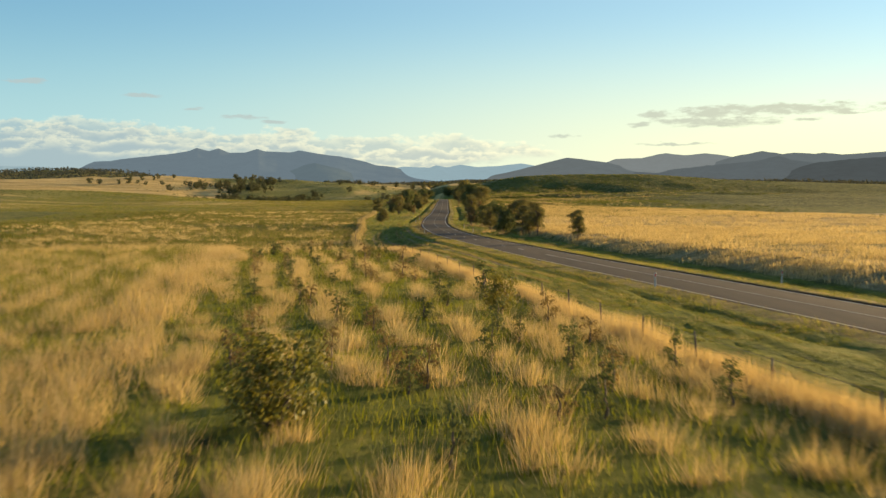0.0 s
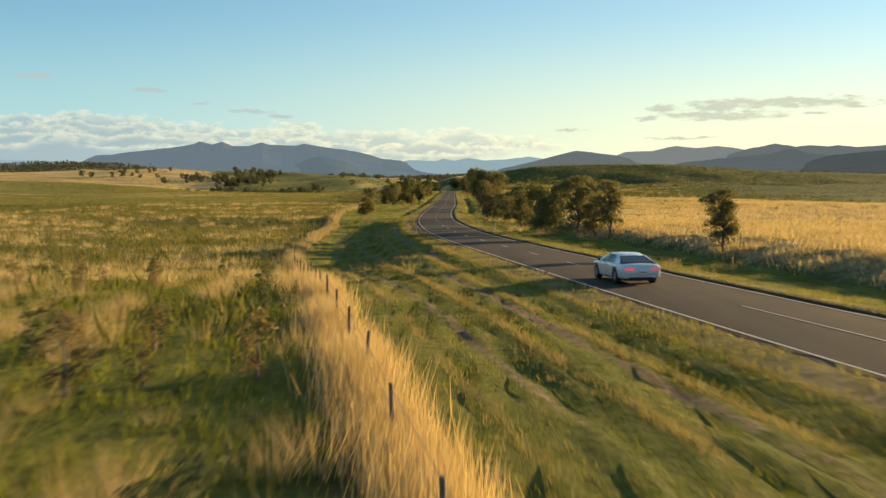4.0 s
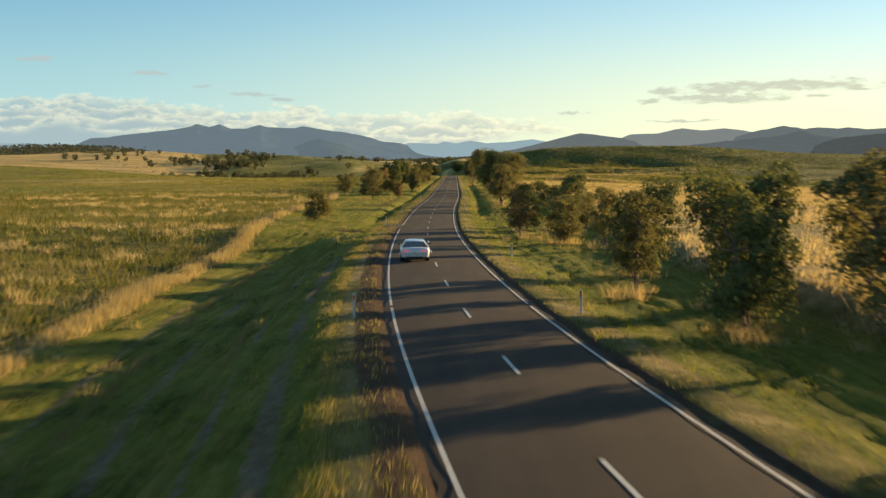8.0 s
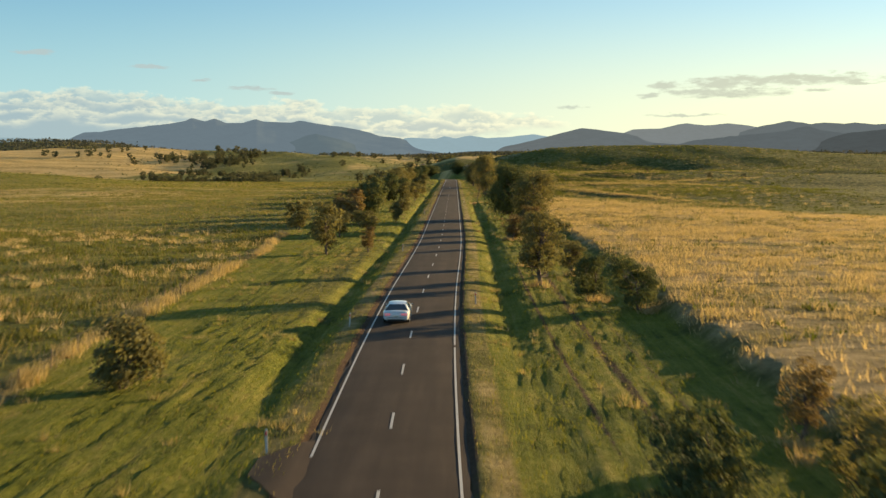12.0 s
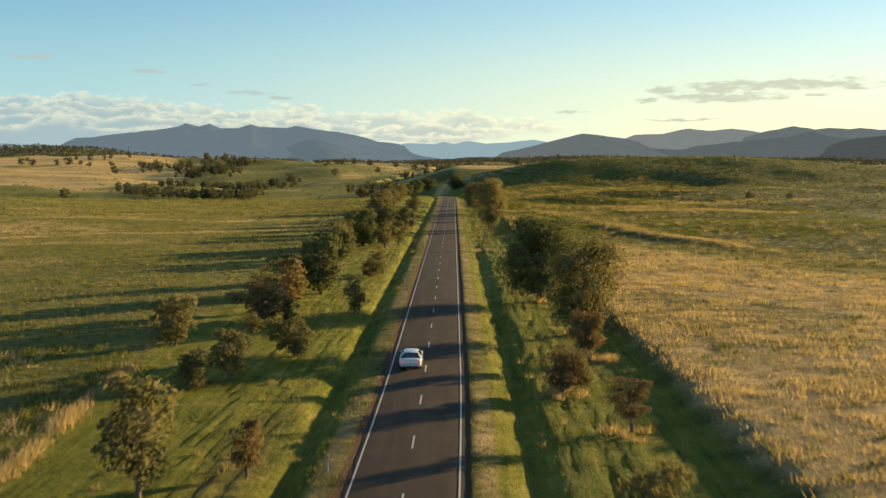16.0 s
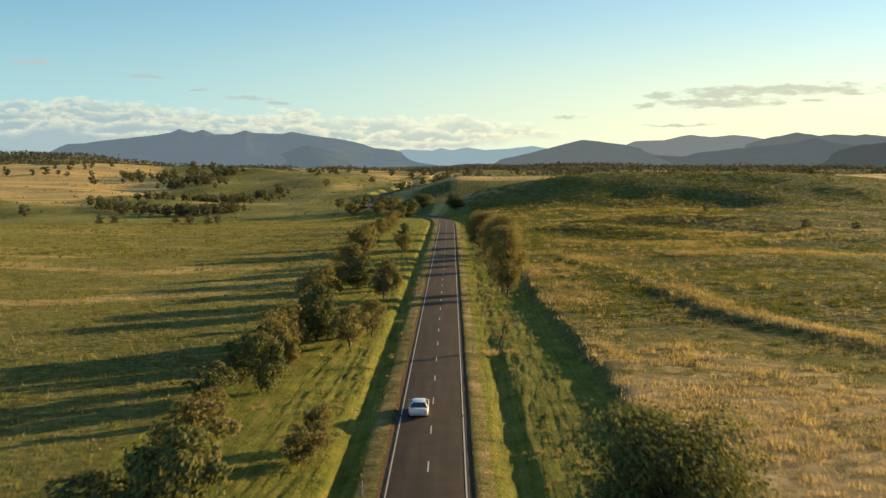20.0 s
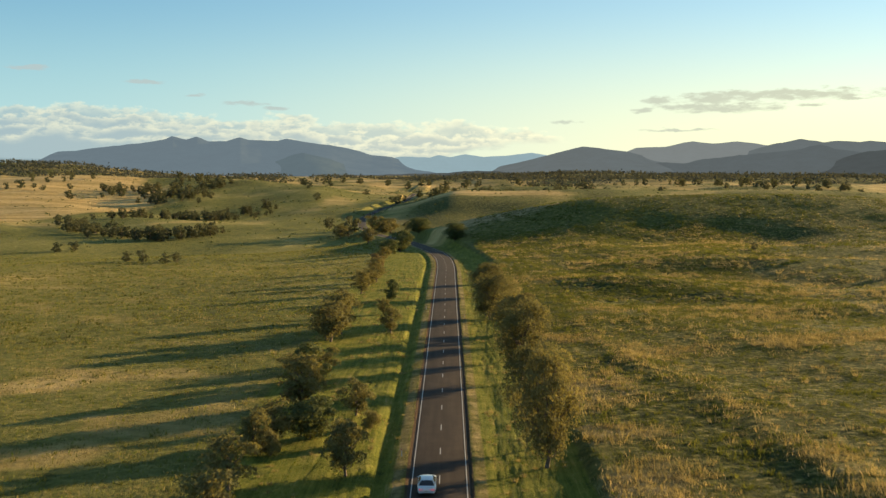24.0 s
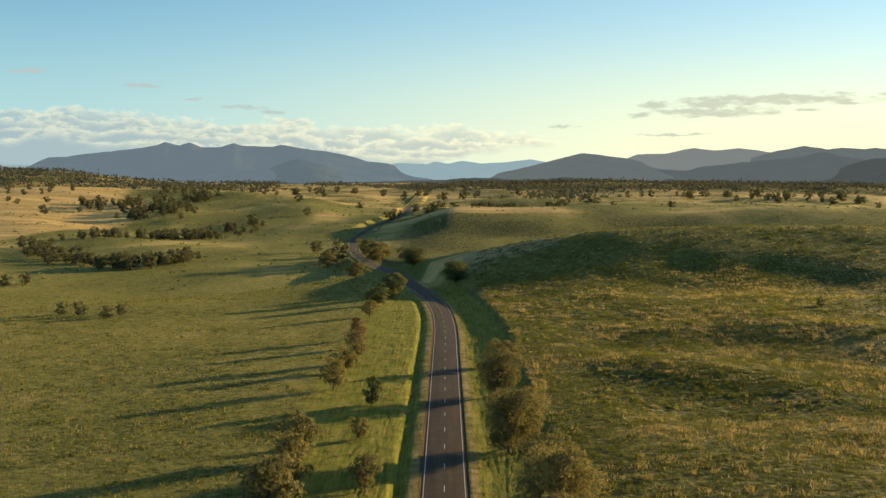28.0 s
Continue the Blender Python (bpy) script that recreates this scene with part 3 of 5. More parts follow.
def ribbon(name, mat, y0, y1, off0, off1, lift, step=2.0, wobble=0.0):
    ys = np.linspace(y0, y1, max(2, int((y1 - y0) / step) + 1))
    cx, h = road_x(ys), 0.5
    dx = (road_x(ys + h) - road_x(ys - h)) / (2 * h)
    nx, ny = 1 / np.sqrt(1 + dx * dx), -dx / np.sqrt(1 + dx * dx)
    rng = np.random.default_rng(int(y0 + off0 * 10) % 9999)
    k = max(2, int(abs(off1 - off0) / 1.0) + 1)
    offs = np.linspace(off0, off1, k)
    O = np.repeat(offs[None], len(ys), 0)
    if wobble:
        O[:, 0] += rng.normal(0, wobble, len(ys))
        O[:, -1] += rng.normal(0, wobble, len(ys))
    X, Y = cx[:, None] + nx[:, None] * O, ys[:, None] + ny[:, None] * O
    Z = road_z(ys)[:, None] + lift - 0.018 * np.abs(O) - 0.10 * np.clip((np.abs(O) - 3.25) / 0.5, 0, 1.3)
    return grid_mesh(name, X, Y, Z, mat)


HALF = 3.0
road = tagged(new("road", ribbon("road", ASPHALT, -250, 1990, -HALF - 0.50, HALF + 0.50, 0.0, 1.5, 0.10)), "two-lane country road of worn grey-brown asphalt", "road", kind="structure")
for side in (-1, 1):
    for y0, y1 in ((-240, 60), (60, 129), (129, 197 if side < 0 else 230), (204 if side < 0 else 230, 420), (420, 700), (700, 1000), (1000, 1990)):
        child("edge_line", ribbon("edge_line", PAINT, y0 + 0.4, y1 - 0.4, side * HALF - 0.055, side * HALF + 0.055, 0.006, 1.5), road, "worn white edge line")
drive = [(-3.55, 198.2, -3.55, 207.2), (-4.4, 198.9, -4.4, 206.6), (-5.2, 200.6, -5.2, 205.2), (-5.9, 201.8, -5.9, 204.2)]
dv = np.array([[(x0 + (x1 - x0) * s, y0 + (y1 - y0) * s) for s in np.linspace(0, 1, 7)] for x0, y0, x1, y1 in drive])
dz = np.maximum(ground(dv[..., 0], dv[..., 1]) + 0.05, 0)
dz[0] = road_z(dv[0, :, 1]) - 0.11
child("driveway_mouth", grid_mesh("driveway_mouth", dv[..., 0], dv[..., 1], dz, ASPHALT), road, "short asphalt mouth of a farm track")
child("centre_line", ribbon("centre_line", PAINT, -240, 41, -0.045, 0.045, 0.006, 1.5), road, "worn white centre line")
for k in range(-14, 80):
    y0 = 114.3 + 12 * k - 1.5
    if y0 < 44:
        continue
    child("lane_dash", ribbon("lane_dash", PAINT, y0, y0 + 3.0, -0.06, 0.06, 0.006, 1.5), road)


# ---- far ranges ----
def range_mesh(name, dist, profile, depth, base, mat, seed, rough):
    """A wooded range: a ridge line over azimuth, with spurs that run down to the plain."""
    az = np.radians(np.linspace(-34, 34, 680))
    top = np.interp(np.degrees(az), [p[0] for p in profile], [p[1] for p in profile])
    rng = np.random.default_rng(seed)
    for w, amp in ((70, 0.35), (26, 0.45), (9, 0.5), (3, 0.45)):
        k = np.interp(np.arange(len(az)), np.arange(0, len(az) + w, w), rng.normal(0, 1, len(np.arange(0, len(az) + w, w))))
        top = top + amp * rough * k
    rows = 14
    s = np.linspace(0, 1, rows)[:, None]
    spur = np.convolve(np.interp(np.arange(len(az)), np.arange(0, len(az) + 17, 17), rng.normal(0, 1, len(np.arange(0, len(az) + 17, 17)))), np.hanning(21) / 10, "same")
    spur2 = np.convolve(np.interp(np.arange(len(az)), np.arange(0, len(az) + 7, 7), rng.normal(0, 1, len(np.arange(0, len(az) + 7, 7)))), np.hanning(13) / 6, "same")
    d = dist - depth * (1 - s) + (spur * 40 + spur2 * 14)[None] * np.sin(s * 3.14)
    z = base + (top[None] - base) * (s ** 1.25) + (spur * 7 + spur2 * 2)[None] * np.sin(s * 3.14) * np.clip((top - base)[None] / 120, 0, 1)
    X = np.sin(az)[None] * d
    Y = np.cos(az)[None] * d + 200
    return grid_mesh(name, X, Y, z, mat)


def ridge(rows, dist):
    """Ridge points given as bearing (degrees) and rise (degrees) from the middle of the way, as bearing and height."""
    return [(a, 24 + math.tan(radians(e)) * dist) for a, e in rows]


# haze painted as emission, weaker and darker the nearer the range
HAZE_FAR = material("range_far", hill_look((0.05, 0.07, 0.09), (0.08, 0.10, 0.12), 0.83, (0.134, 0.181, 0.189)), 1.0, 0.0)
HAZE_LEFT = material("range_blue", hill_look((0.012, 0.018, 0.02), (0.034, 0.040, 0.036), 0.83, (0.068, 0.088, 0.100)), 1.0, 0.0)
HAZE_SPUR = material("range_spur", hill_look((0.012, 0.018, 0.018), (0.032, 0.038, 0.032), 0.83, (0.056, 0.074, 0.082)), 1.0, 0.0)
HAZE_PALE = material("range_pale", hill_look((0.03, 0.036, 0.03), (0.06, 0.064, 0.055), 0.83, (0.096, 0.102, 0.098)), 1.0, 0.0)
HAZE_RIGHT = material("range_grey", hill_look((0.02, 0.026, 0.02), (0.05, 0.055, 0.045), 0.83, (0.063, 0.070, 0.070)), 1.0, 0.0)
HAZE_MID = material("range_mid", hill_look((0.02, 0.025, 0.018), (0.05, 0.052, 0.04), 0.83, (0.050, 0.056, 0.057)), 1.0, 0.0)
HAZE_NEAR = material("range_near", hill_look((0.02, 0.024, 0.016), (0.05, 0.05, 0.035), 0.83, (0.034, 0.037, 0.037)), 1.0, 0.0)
FAR_LINE = ((-34, 0.7), (-23.2, 0.95), (-20, 0.83), (-12, 0.68), (-3.4, 0.76), (-2.5, 1.0), (-1.0, 0.97), (-0.57, 1.09), (0.1, 1.0), (0.87, 1.12), (1.8, 0.98), (3.0, 1.06), (4.3, 1.21), (5.3, 1.06), (6, 0.82), (8, 0.7), (34, 0.7))
LEFT_LINE = ((-34, 0.1), (-26, 0.22), (-21.7, 0.45), (-20.5, 0.71), (-19.5, 1.21), (-18.6, 1.25), (-16.3, 1.58), (-15.2, 1.71), (-14.4, 1.86), (-14.05, 2.02), (-13.36, 1.84), (-12.85, 2.0), (-12.25, 1.76), (-11.4, 1.75),
             (-10.7, 1.98), (-10.3, 1.86), (-8.8, 1.80), (-8.4, 1.92), (-7.3, 1.75), (-5.5, 1.51), (-4.6, 1.30), (-4.0, 1.08), (-2.95, 1.0), (-1.7, 0.55), (-0.35, 0.27), (0.8, 0.05), (34, 0))
SPUR_LINE = ((-34, 0.0), (-11, 0.03), (-9.8, 0.27), (-8.9, 0.75), (-7.9, 1.15), (-7.5, 1.21), (-6.1, 0.88), (-5.4, 0.61), (-3.7, 0.21), (-2.5, 0.03), (34, 0))
PALE_LINE = ((-34, 0), (6, 0.1), (7.9, 0.69), (8.9, 1.14), (9.6, 1.44), (11.1, 1.49), (12.4, 1.75), (13.4, 1.62), (14.6, 1.73), (15.7, 1.58), (17.7, 1.3), (22, 1.2), (34, 1.0))
RIGHT_LINE = ((-34, 0), (1.5, 0.09), (2.7, 0.52), (4.5, 0.91), (6.0, 1.30), (6.9, 1.51), (7.8, 1.41), (9.2, 1.23), (10.5, 0.92), (12.0, 0.62), (13.6, 0.62), (14.6, 1.09), (16.1, 1.54), (17.6, 1.85), (18.7, 1.66), (19.3, 1.74), (20.3, 1.65),
              (20.8, 1.73), (21.7, 1.60), (24.5, 1.74), (28, 1.42), (34, 1.4))
MID_LINE = ((-34, 0), (5, 0.05), (7.2, 0.27), (9.6, 0.54), (10.8, 0.69), (12.0, 0.65), (13.0, 0.87), (15.4, 1.08), (17.7, 1.33), (18.5, 1.52), (19.0, 1.38), (20.4, 1.14), (23, 1.2), (34, 1.1))
NEAR_LINE = ((-34, 0), (-1.3, 0.12), (0.9, 0.24), (2.4, 0.27), (3.6, 0.18), (5.4, 0.27), (6.7, 0.36), (8.5, 0.27), (12, 0.18), (15, 0.14), (17.7, 0.26), (18.8, 0.52), (19.6, 0.88), (20.4, 1.16), (22.2, 1.32), (24.3, 1.46), (28, 1.28), (34, 1.2))
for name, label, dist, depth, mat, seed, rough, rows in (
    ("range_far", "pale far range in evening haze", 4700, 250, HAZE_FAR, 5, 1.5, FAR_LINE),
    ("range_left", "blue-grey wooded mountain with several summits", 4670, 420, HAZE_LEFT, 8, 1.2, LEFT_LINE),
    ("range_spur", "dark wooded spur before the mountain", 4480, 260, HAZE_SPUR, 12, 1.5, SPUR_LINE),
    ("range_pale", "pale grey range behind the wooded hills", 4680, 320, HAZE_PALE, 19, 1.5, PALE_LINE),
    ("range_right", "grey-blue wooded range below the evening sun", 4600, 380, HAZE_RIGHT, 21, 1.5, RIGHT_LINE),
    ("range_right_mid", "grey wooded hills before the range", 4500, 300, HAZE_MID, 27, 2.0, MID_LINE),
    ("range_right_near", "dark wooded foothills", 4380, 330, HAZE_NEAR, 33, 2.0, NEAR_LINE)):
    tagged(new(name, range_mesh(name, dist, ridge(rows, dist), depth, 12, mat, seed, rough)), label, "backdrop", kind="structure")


# ---- trees ----
def tube(path, radii, sides=7):
    """Vertices and quads of a tapered limb along a path."""
    path = np.asarray(path, float)
    V, Q = [], []
    for i, (p, r) in enumerate(zip(path, radii)):
        d = path[min(i + 1, len(path) - 1)] - path[max(i - 1, 0)]
        d = d / (np.linalg.norm(d) + 1e-9)
        a = np.cross(d, [0.3, 1, 0.1])
        a /= np.linalg.norm(a)
        b = np.cross(d, a)
        for k in range(sides):
            w = 2 * math.pi * k / sides
            V.append(p + r * (a * math.cos(w) + b * math.sin(w)))
        if i:
            for k in range(sides):
                o = (i - 1) * sides
                Q.append((o + k, o + (k + 1) % sides, o + sides + (k + 1) % sides, o + sides + k))
    return V, Q


def leaf_cards(rng, P, size, long=2.2, droop=0.5, out=None):
    """Small pointed leaves or sprigs round the points P, turned outwards as the crown's surface is."""
    n = len(P)
    d = rng.normal(0, 1, (n, 3))
    d[:, 2] -= droop
    face = rng.normal(0, 1, (n, 3)) if out is None else out + rng.normal(0, 0.55, (n, 3))
    face /= np.linalg.norm(face, axis=1)[:, None] + 1e-9
    d = d - face * (d * face).sum(1)[:, None]
    d /= np.linalg.norm(d, axis=1)[:, None] + 1e-9
    s = np.cross(face, d)
    s /= np.linalg.norm(s, axis=1)[:, None] + 1e-9
    L = size * rng.uniform(0.6, 1.4, n)[:, None]
    W = L / long
    V = np.stack([P - d * L * 0.5, P + s * W * 0.5, P + d * L * 0.5, P - s * W * 0.5], 1).reshape(-1, 3)
    return V, np.arange(4 * n).reshape(n, 4)


def tree(name, seed, height, radius, trunk, lobes, leaves, size, leaf, label, category="tree", open_crown=0.0, stems=1):
    """One tree: trunk and limbs, and a crown of leaves in uneven lobes. trunk: the part of the height that is bare."""
    rng = np.random.default_rng(seed)
    V, Q, tips = [], [], []

    def limb(path, radii, sides=7):
        v, q = tube(path, radii, sides if leaves > 5000 else 4)
        o = len(V)
        V.extend(v)
        Q.extend([[a + o for a in f] for f in q])

    lean = rng.normal(0, 0.05 * height, 2)
    for st in range(stems):
        off = rng.normal(0, 0.10 * radius * (stems > 1), 2)
        r0 = 0.017 * height / stems ** 0.5 + 0.02
        zs = np.linspace(-0.15, 0.8 * height, 7)
        path = [(off[0] + lean[0] * max(z / height, 0) ** 1.4 + rng.normal(0, 0.02 * height) * (i > 0) + off[0] * 3 * z / height,
                 off[1] + lean[1] * max(z / height, 0) ** 1.4 + rng.normal(0, 0.02 * height) * (i > 0) + off[1] * 3 * z / height, z) for i, z in enumerate(zs)]
        limb(path, [r0 * (1.35 - i * 0.19) for i in range(7)])
        for k in range(max(3, lobes // stems)):
            f = (k + rng.random()) / max(3, lobes // stems)
            h = height * (trunk + (0.93 - trunk) * f)
            i = int(np.clip(np.searchsorted(zs, h * 0.75) - 1, 1, 6))
            b = np.array(path[i])
            w = rng.uniform(0, 6.283)
            q = (h / height - trunk) / (1 - trunk)
            prof = min(1.0, 0.55 + 1.3 * q) * math.sqrt(max(0.03, 1 - max(0, q - 0.45) ** 2 / 0.31))
            rr = radius * prof * (rng.uniform(0.25, 0.92) if height > 3.5 else rng.uniform(0.2, 0.75))
            ax = np.array(path[min(6, i + 1)])
            e = np.array([ax[0] + math.cos(w) * rr, ax[1] + math.sin(w) * rr, max(h, 0.16 * height)])
            m = (b + e) / 2 + np.array([0, 0, -0.04 * height]) + rng.normal(0, 0.03 * height, 3)
            if height > 2:
                limb([b, m, e], [r0 * 0.5, r0 * 0.3, r0 * 0.08], 5)
            tips.append((e, radius * (rng.uniform(0.22, 0.42) if height > 3.5 else rng.uniform(0.3, 0.5))))
    P, N = [], []
    mid = np.array([lean[0] * 0.5, lean[1] * 0.5, height * (0.45 + 0.3 * trunk)])
    per = leaves // len(tips)
    for e, r in tips:
        d = rng.normal(0, 1, (per, 3))
        d /= np.linalg.norm(d, axis=1)[:, None]
        d[:, 2] = np.where(rng.random(per) < 0.5, np.abs(d[:, 2]), d[:, 2])
        rad = r * (0.70 + 0.30 * rng.random(per) ** 0.5) * (1 + 0.12 * rng.normal(0, 1, per))
        p = e + d * rad[:, None] * np.array([1, 1, 0.85])
        g = (p - mid) / np.array([radius, radius, 0.6 * height])
        k = p[:, 2] > 0.03 * height
        P.append(p[k])
        N.append((d + 0.6 * g)[k])
    P, N = np.concatenate(P), np.concatenate(N)
    if open_crown:
        cell = np.floor(P / (0.16 * radius)).astype(int)
        h = (cell[:, 0] * 73 + cell[:, 1] * 151 + cell[:, 2] * 311) % 100 / 100.0
        P, N = P[h > open_crown], N[h > open_crown]
    N /= np.linalg.norm(N, axis=1)[:, None] + 1e-9
    LV, LQ = leaf_cards(rng, P, size * 1.15, 1.8, 0.5, N)
    root = tagged(new(name), label, category)
    child("trunk", mesh_np("trunk", V, Q, None, BARK, True), root)
    child("crown", mesh_np("crown", LV, LQ, None, leaf), root)
    root.matrix_basis = pose(0, -300, -60)
    return root, height, radius


KINDS = {
    "gum": tree("gum_tree", 11, 6.0, 1.9, 0.24, 36, 11000, 0.145, LEAF_GUM, "young gum tree with a loose olive-brown crown", open_crown=0.24),
    "gum2": tree("gum_tree", 12, 6.0, 1.9, 0.26, 32, 9000, 0.145, LEAF_RUST, "young gum tree with reddish-brown foliage", open_crown=0.42),
    "wattle": tree("wattle_tree", 13, 5.0, 2.0, 0.10, 42, 12000, 0.15, LEAF_WATTLE, "dense dark-green wattle tree with several stems", open_crown=0.12, stems=2),
    "wattle2": tree("wattle_tree", 14, 5.0, 2.0, 0.12, 36, 11000, 0.15, LEAF_GUM, "round olive-green wattle tree with several stems", open_crown=0.16, stems=2),
    "tall": tree("tall_gum_tree", 15, 12.0, 4.2, 0.16, 70, 19000, 0.25, LEAF_GUM, "tall gum tree with a heavy dark crown", open_crown=0.22),
    "round": tree("round_crowned_tree", 16, 11.0, 4.8, 0.10, 120, 34000, 0.23, LEAF_WATTLE, "large round-crowned dark-green tree", open_crown=0.10),
    "bush": tree("bush", 17, 3.0, 1.6, 0.02, 22, 5500, 0.16, LEAF_GUM, "rounded olive-green bush in the grass", "bush", open_crown=0.12, stems=3),
    "bare": tree("bare_sapling", 18, 5.0, 1.3, 0.3, 12, 700, 0.12, LEAF_RUST, "nearly bare sapling with thin twigs", open_crown=0.3, stems=2),
    "gum_b": tree("gum_tree", 31, 6.0, 2.1, 0.18, 30, 4000, 0.26, LEAF_GUM, "gum tree with a loose olive-brown crown", open_crown=0.28),
    "gum2_b": tree("gum_tree", 32, 6.0, 2.0, 0.20, 28, 3800, 0.26, LEAF_RUST, "gum tree with reddish-brown foliage", open_crown=0.30),
    "wattle_b": tree("wattle_tree", 33, 5.0, 2.1, 0.08, 32, 4200, 0.26, LEAF_WATTLE, "dense dark-green wattle tree", open_crown=0.06, stems=2),
    "wattle2_b": tree("wattle_tree", 34, 5.0, 2.1, 0.10, 30, 4000, 0.26, LEAF_GUM, "round olive-green wattle tree", open_crown=0.08, stems=2),
    "seedling": tree("seedling", 41, 1.6, 0.5, 0.05, 10, 620, 0.085, LEAF_WATTLE, "leafy dark-green seedling in the dry grass", "shrub", open_crown=0.1),
    "seedling2": tree("seedling", 42, 1.6, 0.55, 0.05, 10, 560, 0.085, LEAF_RUST, "leafy purple-brown seedling in the dry grass", "shrub", open_crown=0.15),
    "far": tree("far_tree", 19, 8.0, 4.0, 0.12, 16, 520, 0.95, LEAF_VALLEY_HAZE, "spreading paddock tree far off in the valley", open_crown=0.05),
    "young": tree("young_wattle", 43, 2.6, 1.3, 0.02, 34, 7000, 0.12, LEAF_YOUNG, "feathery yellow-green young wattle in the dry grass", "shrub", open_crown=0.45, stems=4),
    "far2": tree("far_tree", 20, 8.0, 3.6, 0.06, 16, 520, 0.9, LEAF_VALLEY_HAZE, "dark dense tree far off in the valley", open_crown=0.05),
}
planted = random.Random(7)


def plant(kind, x, y, h, r, group, label=""):
    src, H, R = KINDS[kind]
    z = float(ground(x, y))
    s = Matrix.LocRotScale((x, y, z), Euler((0, 0, planted.uniform(0, 6.28))), (r / R, r / R, h / H))
    ob = copy_thing(src, s)
    ob["group"] = group
    if label:
        ob["label"] = label
    return ob


BEND = (("gum", 17.6, 104, 5.8, 1.8), ("wattle", 12.3, 144, 5.6, 1.9), ("gum", 16.4, 106, 4.6, 1.8), ("gum", 15.8, 116, 6.8, 2.5), ("wattle", 12.9, 121, 6.0, 2.2), ("gum", 18.2, 124, 5.3, 1.7), ("wattle", 14.3, 129, 6.2, 2.1),
        ("gum", 11.0, 134, 5.3, 1.7), ("gum", 20.4, 73, 4.6, 1.5))
VERGE = (("gum", 13.9, 165, 4.8, 1.3), ("wattle", 12.6, 187, 6.0, 1.8), ("wattle2", 11.4, 173, 4.1, 1.8), ("wattle", 9.5, 195, 3.8, 1.7), ("gum2", 16.6, 206, 3.7, 1.2), ("wattle2", 16.1, 198, 3.9, 1.4), ("gum2", 8.3, 182, 4.6, 1.5), ("wattle", 16.9, 246, 4.3, 1.7), ("wattle", 13.7, 253, 4.0, 1.5),
         ("gum", 10.2, 263, 7.2, 2.5), ("gum", 14.2, 272, 3.6, 1.8), ("gum", 10.7, 282, 5.7, 1.7), ("gum2", 14.1, 309, 3.6, 1.5), ("gum2", 10.8, 320, 3.8, 2.1), ("bush", 10.9, 322, 2.8, 1.8),
         ("gum2", 14.4, 334, 4.6, 1.7), ("gum2", 14.6, 334, 4.3, 1.8), ("tall", 15.6, 349, 10.0, 4.1), ("round", 13.3, 375, 10.9, 4.8), ("bare", 8.1, 457, 5.9, 1.6))
ROW_RIGHT = (("tall", 12.2, 515, 13.6, 3.3), ("tall", 11.8, 524, 12.8, 3.5), ("tall", 12.7, 566, 13.3, 4.2), ("gum", 13.5, 585, 9.5, 4.0), ("tall", 15.0, 602, 10.6, 4.9), ("wattle2", 15.6, 618, 7.6, 4.5),
             ("tall", 10.6, 638, 10.7, 4.3), ("tall", 12.6, 643, 9.4, 4.5), ("tall", 10.8, 684, 9.3, 4.5), ("wattle2", 12.5, 719, 6.0, 3.0), ("round", 3.9, 908, 8.7, 5.5))
ROW_LEFT = (("bush", -15.6, 217, 3.5, 1.65), ("gum_b", -14.2, 295, 6.0, 1.7), ("gum2_b", -9.3, 299, 3.2, 0.9), ("bush", -17.8, 322, 2.7, 1.4), ("gum_b", -15.8, 325, 3.9, 1.5),
            ("wattle2_b", -11.6, 336, 3.3, 1.6), ("gum2_b", -18.1, 354, 4.8, 2.6), ("gum_b", -9.2, 363, 3.7, 1.0), ("gum2_b", -17.8, 366, 6.0, 2.4), ("wattle_b", -19.5, 381, 4.9, 2.8), ("wattle_b", -15.6, 382, 7.5, 2.5),
            ("wattle2_b", -10.9, 403, 2.8, 1.6), ("gum_b", -17.7, 398, 6.1, 2.5), ("bush", -9.4, 408, 3.3, 1.3), ("wattle_b", -22.8, 424, 4.0, 2.0), ("wattle_b", -17.8, 431, 5.5, 1.8))
MID_LEFT = (("wattle_b", -21.7, 435, 5.1, 2.1), ("wattle2_b", -19.6, 454, 5.4, 2.4), ("gum_b", -19.8, 457, 5.5, 2.1), ("gum_b", -11.8, 460, 5.2, 2.0), ("wattle_b", -16.9, 464, 7.2, 2.3), ("gum_b", -9.5, 469, 4.9, 1.8),
            ("gum_b", -20.8, 491, 6.0, 2.6), ("gum_b", -22.3, 506, 5.6, 2.4), ("gum_b", -10.5, 512, 5.7, 1.9), ("bush", -12.1, 524, 3.1, 1.8), ("gum_b", -20.8, 526, 5.0, 2.1), ("wattle_b", -16.8, 528, 5.0, 2.5),
            ("bush", -9.5, 534, 2.1, 1.2), ("gum_b", -20.0, 546, 7.1, 2.8), ("gum_b", -11.9, 541, 4.7, 1.8), ("gum2_b", -21.1, 547, 4.0, 2.1), ("wattle_b", -20.3, 561, 6.5, 2.2), ("gum_b", -25.4, 571, 3.3, 1.7))
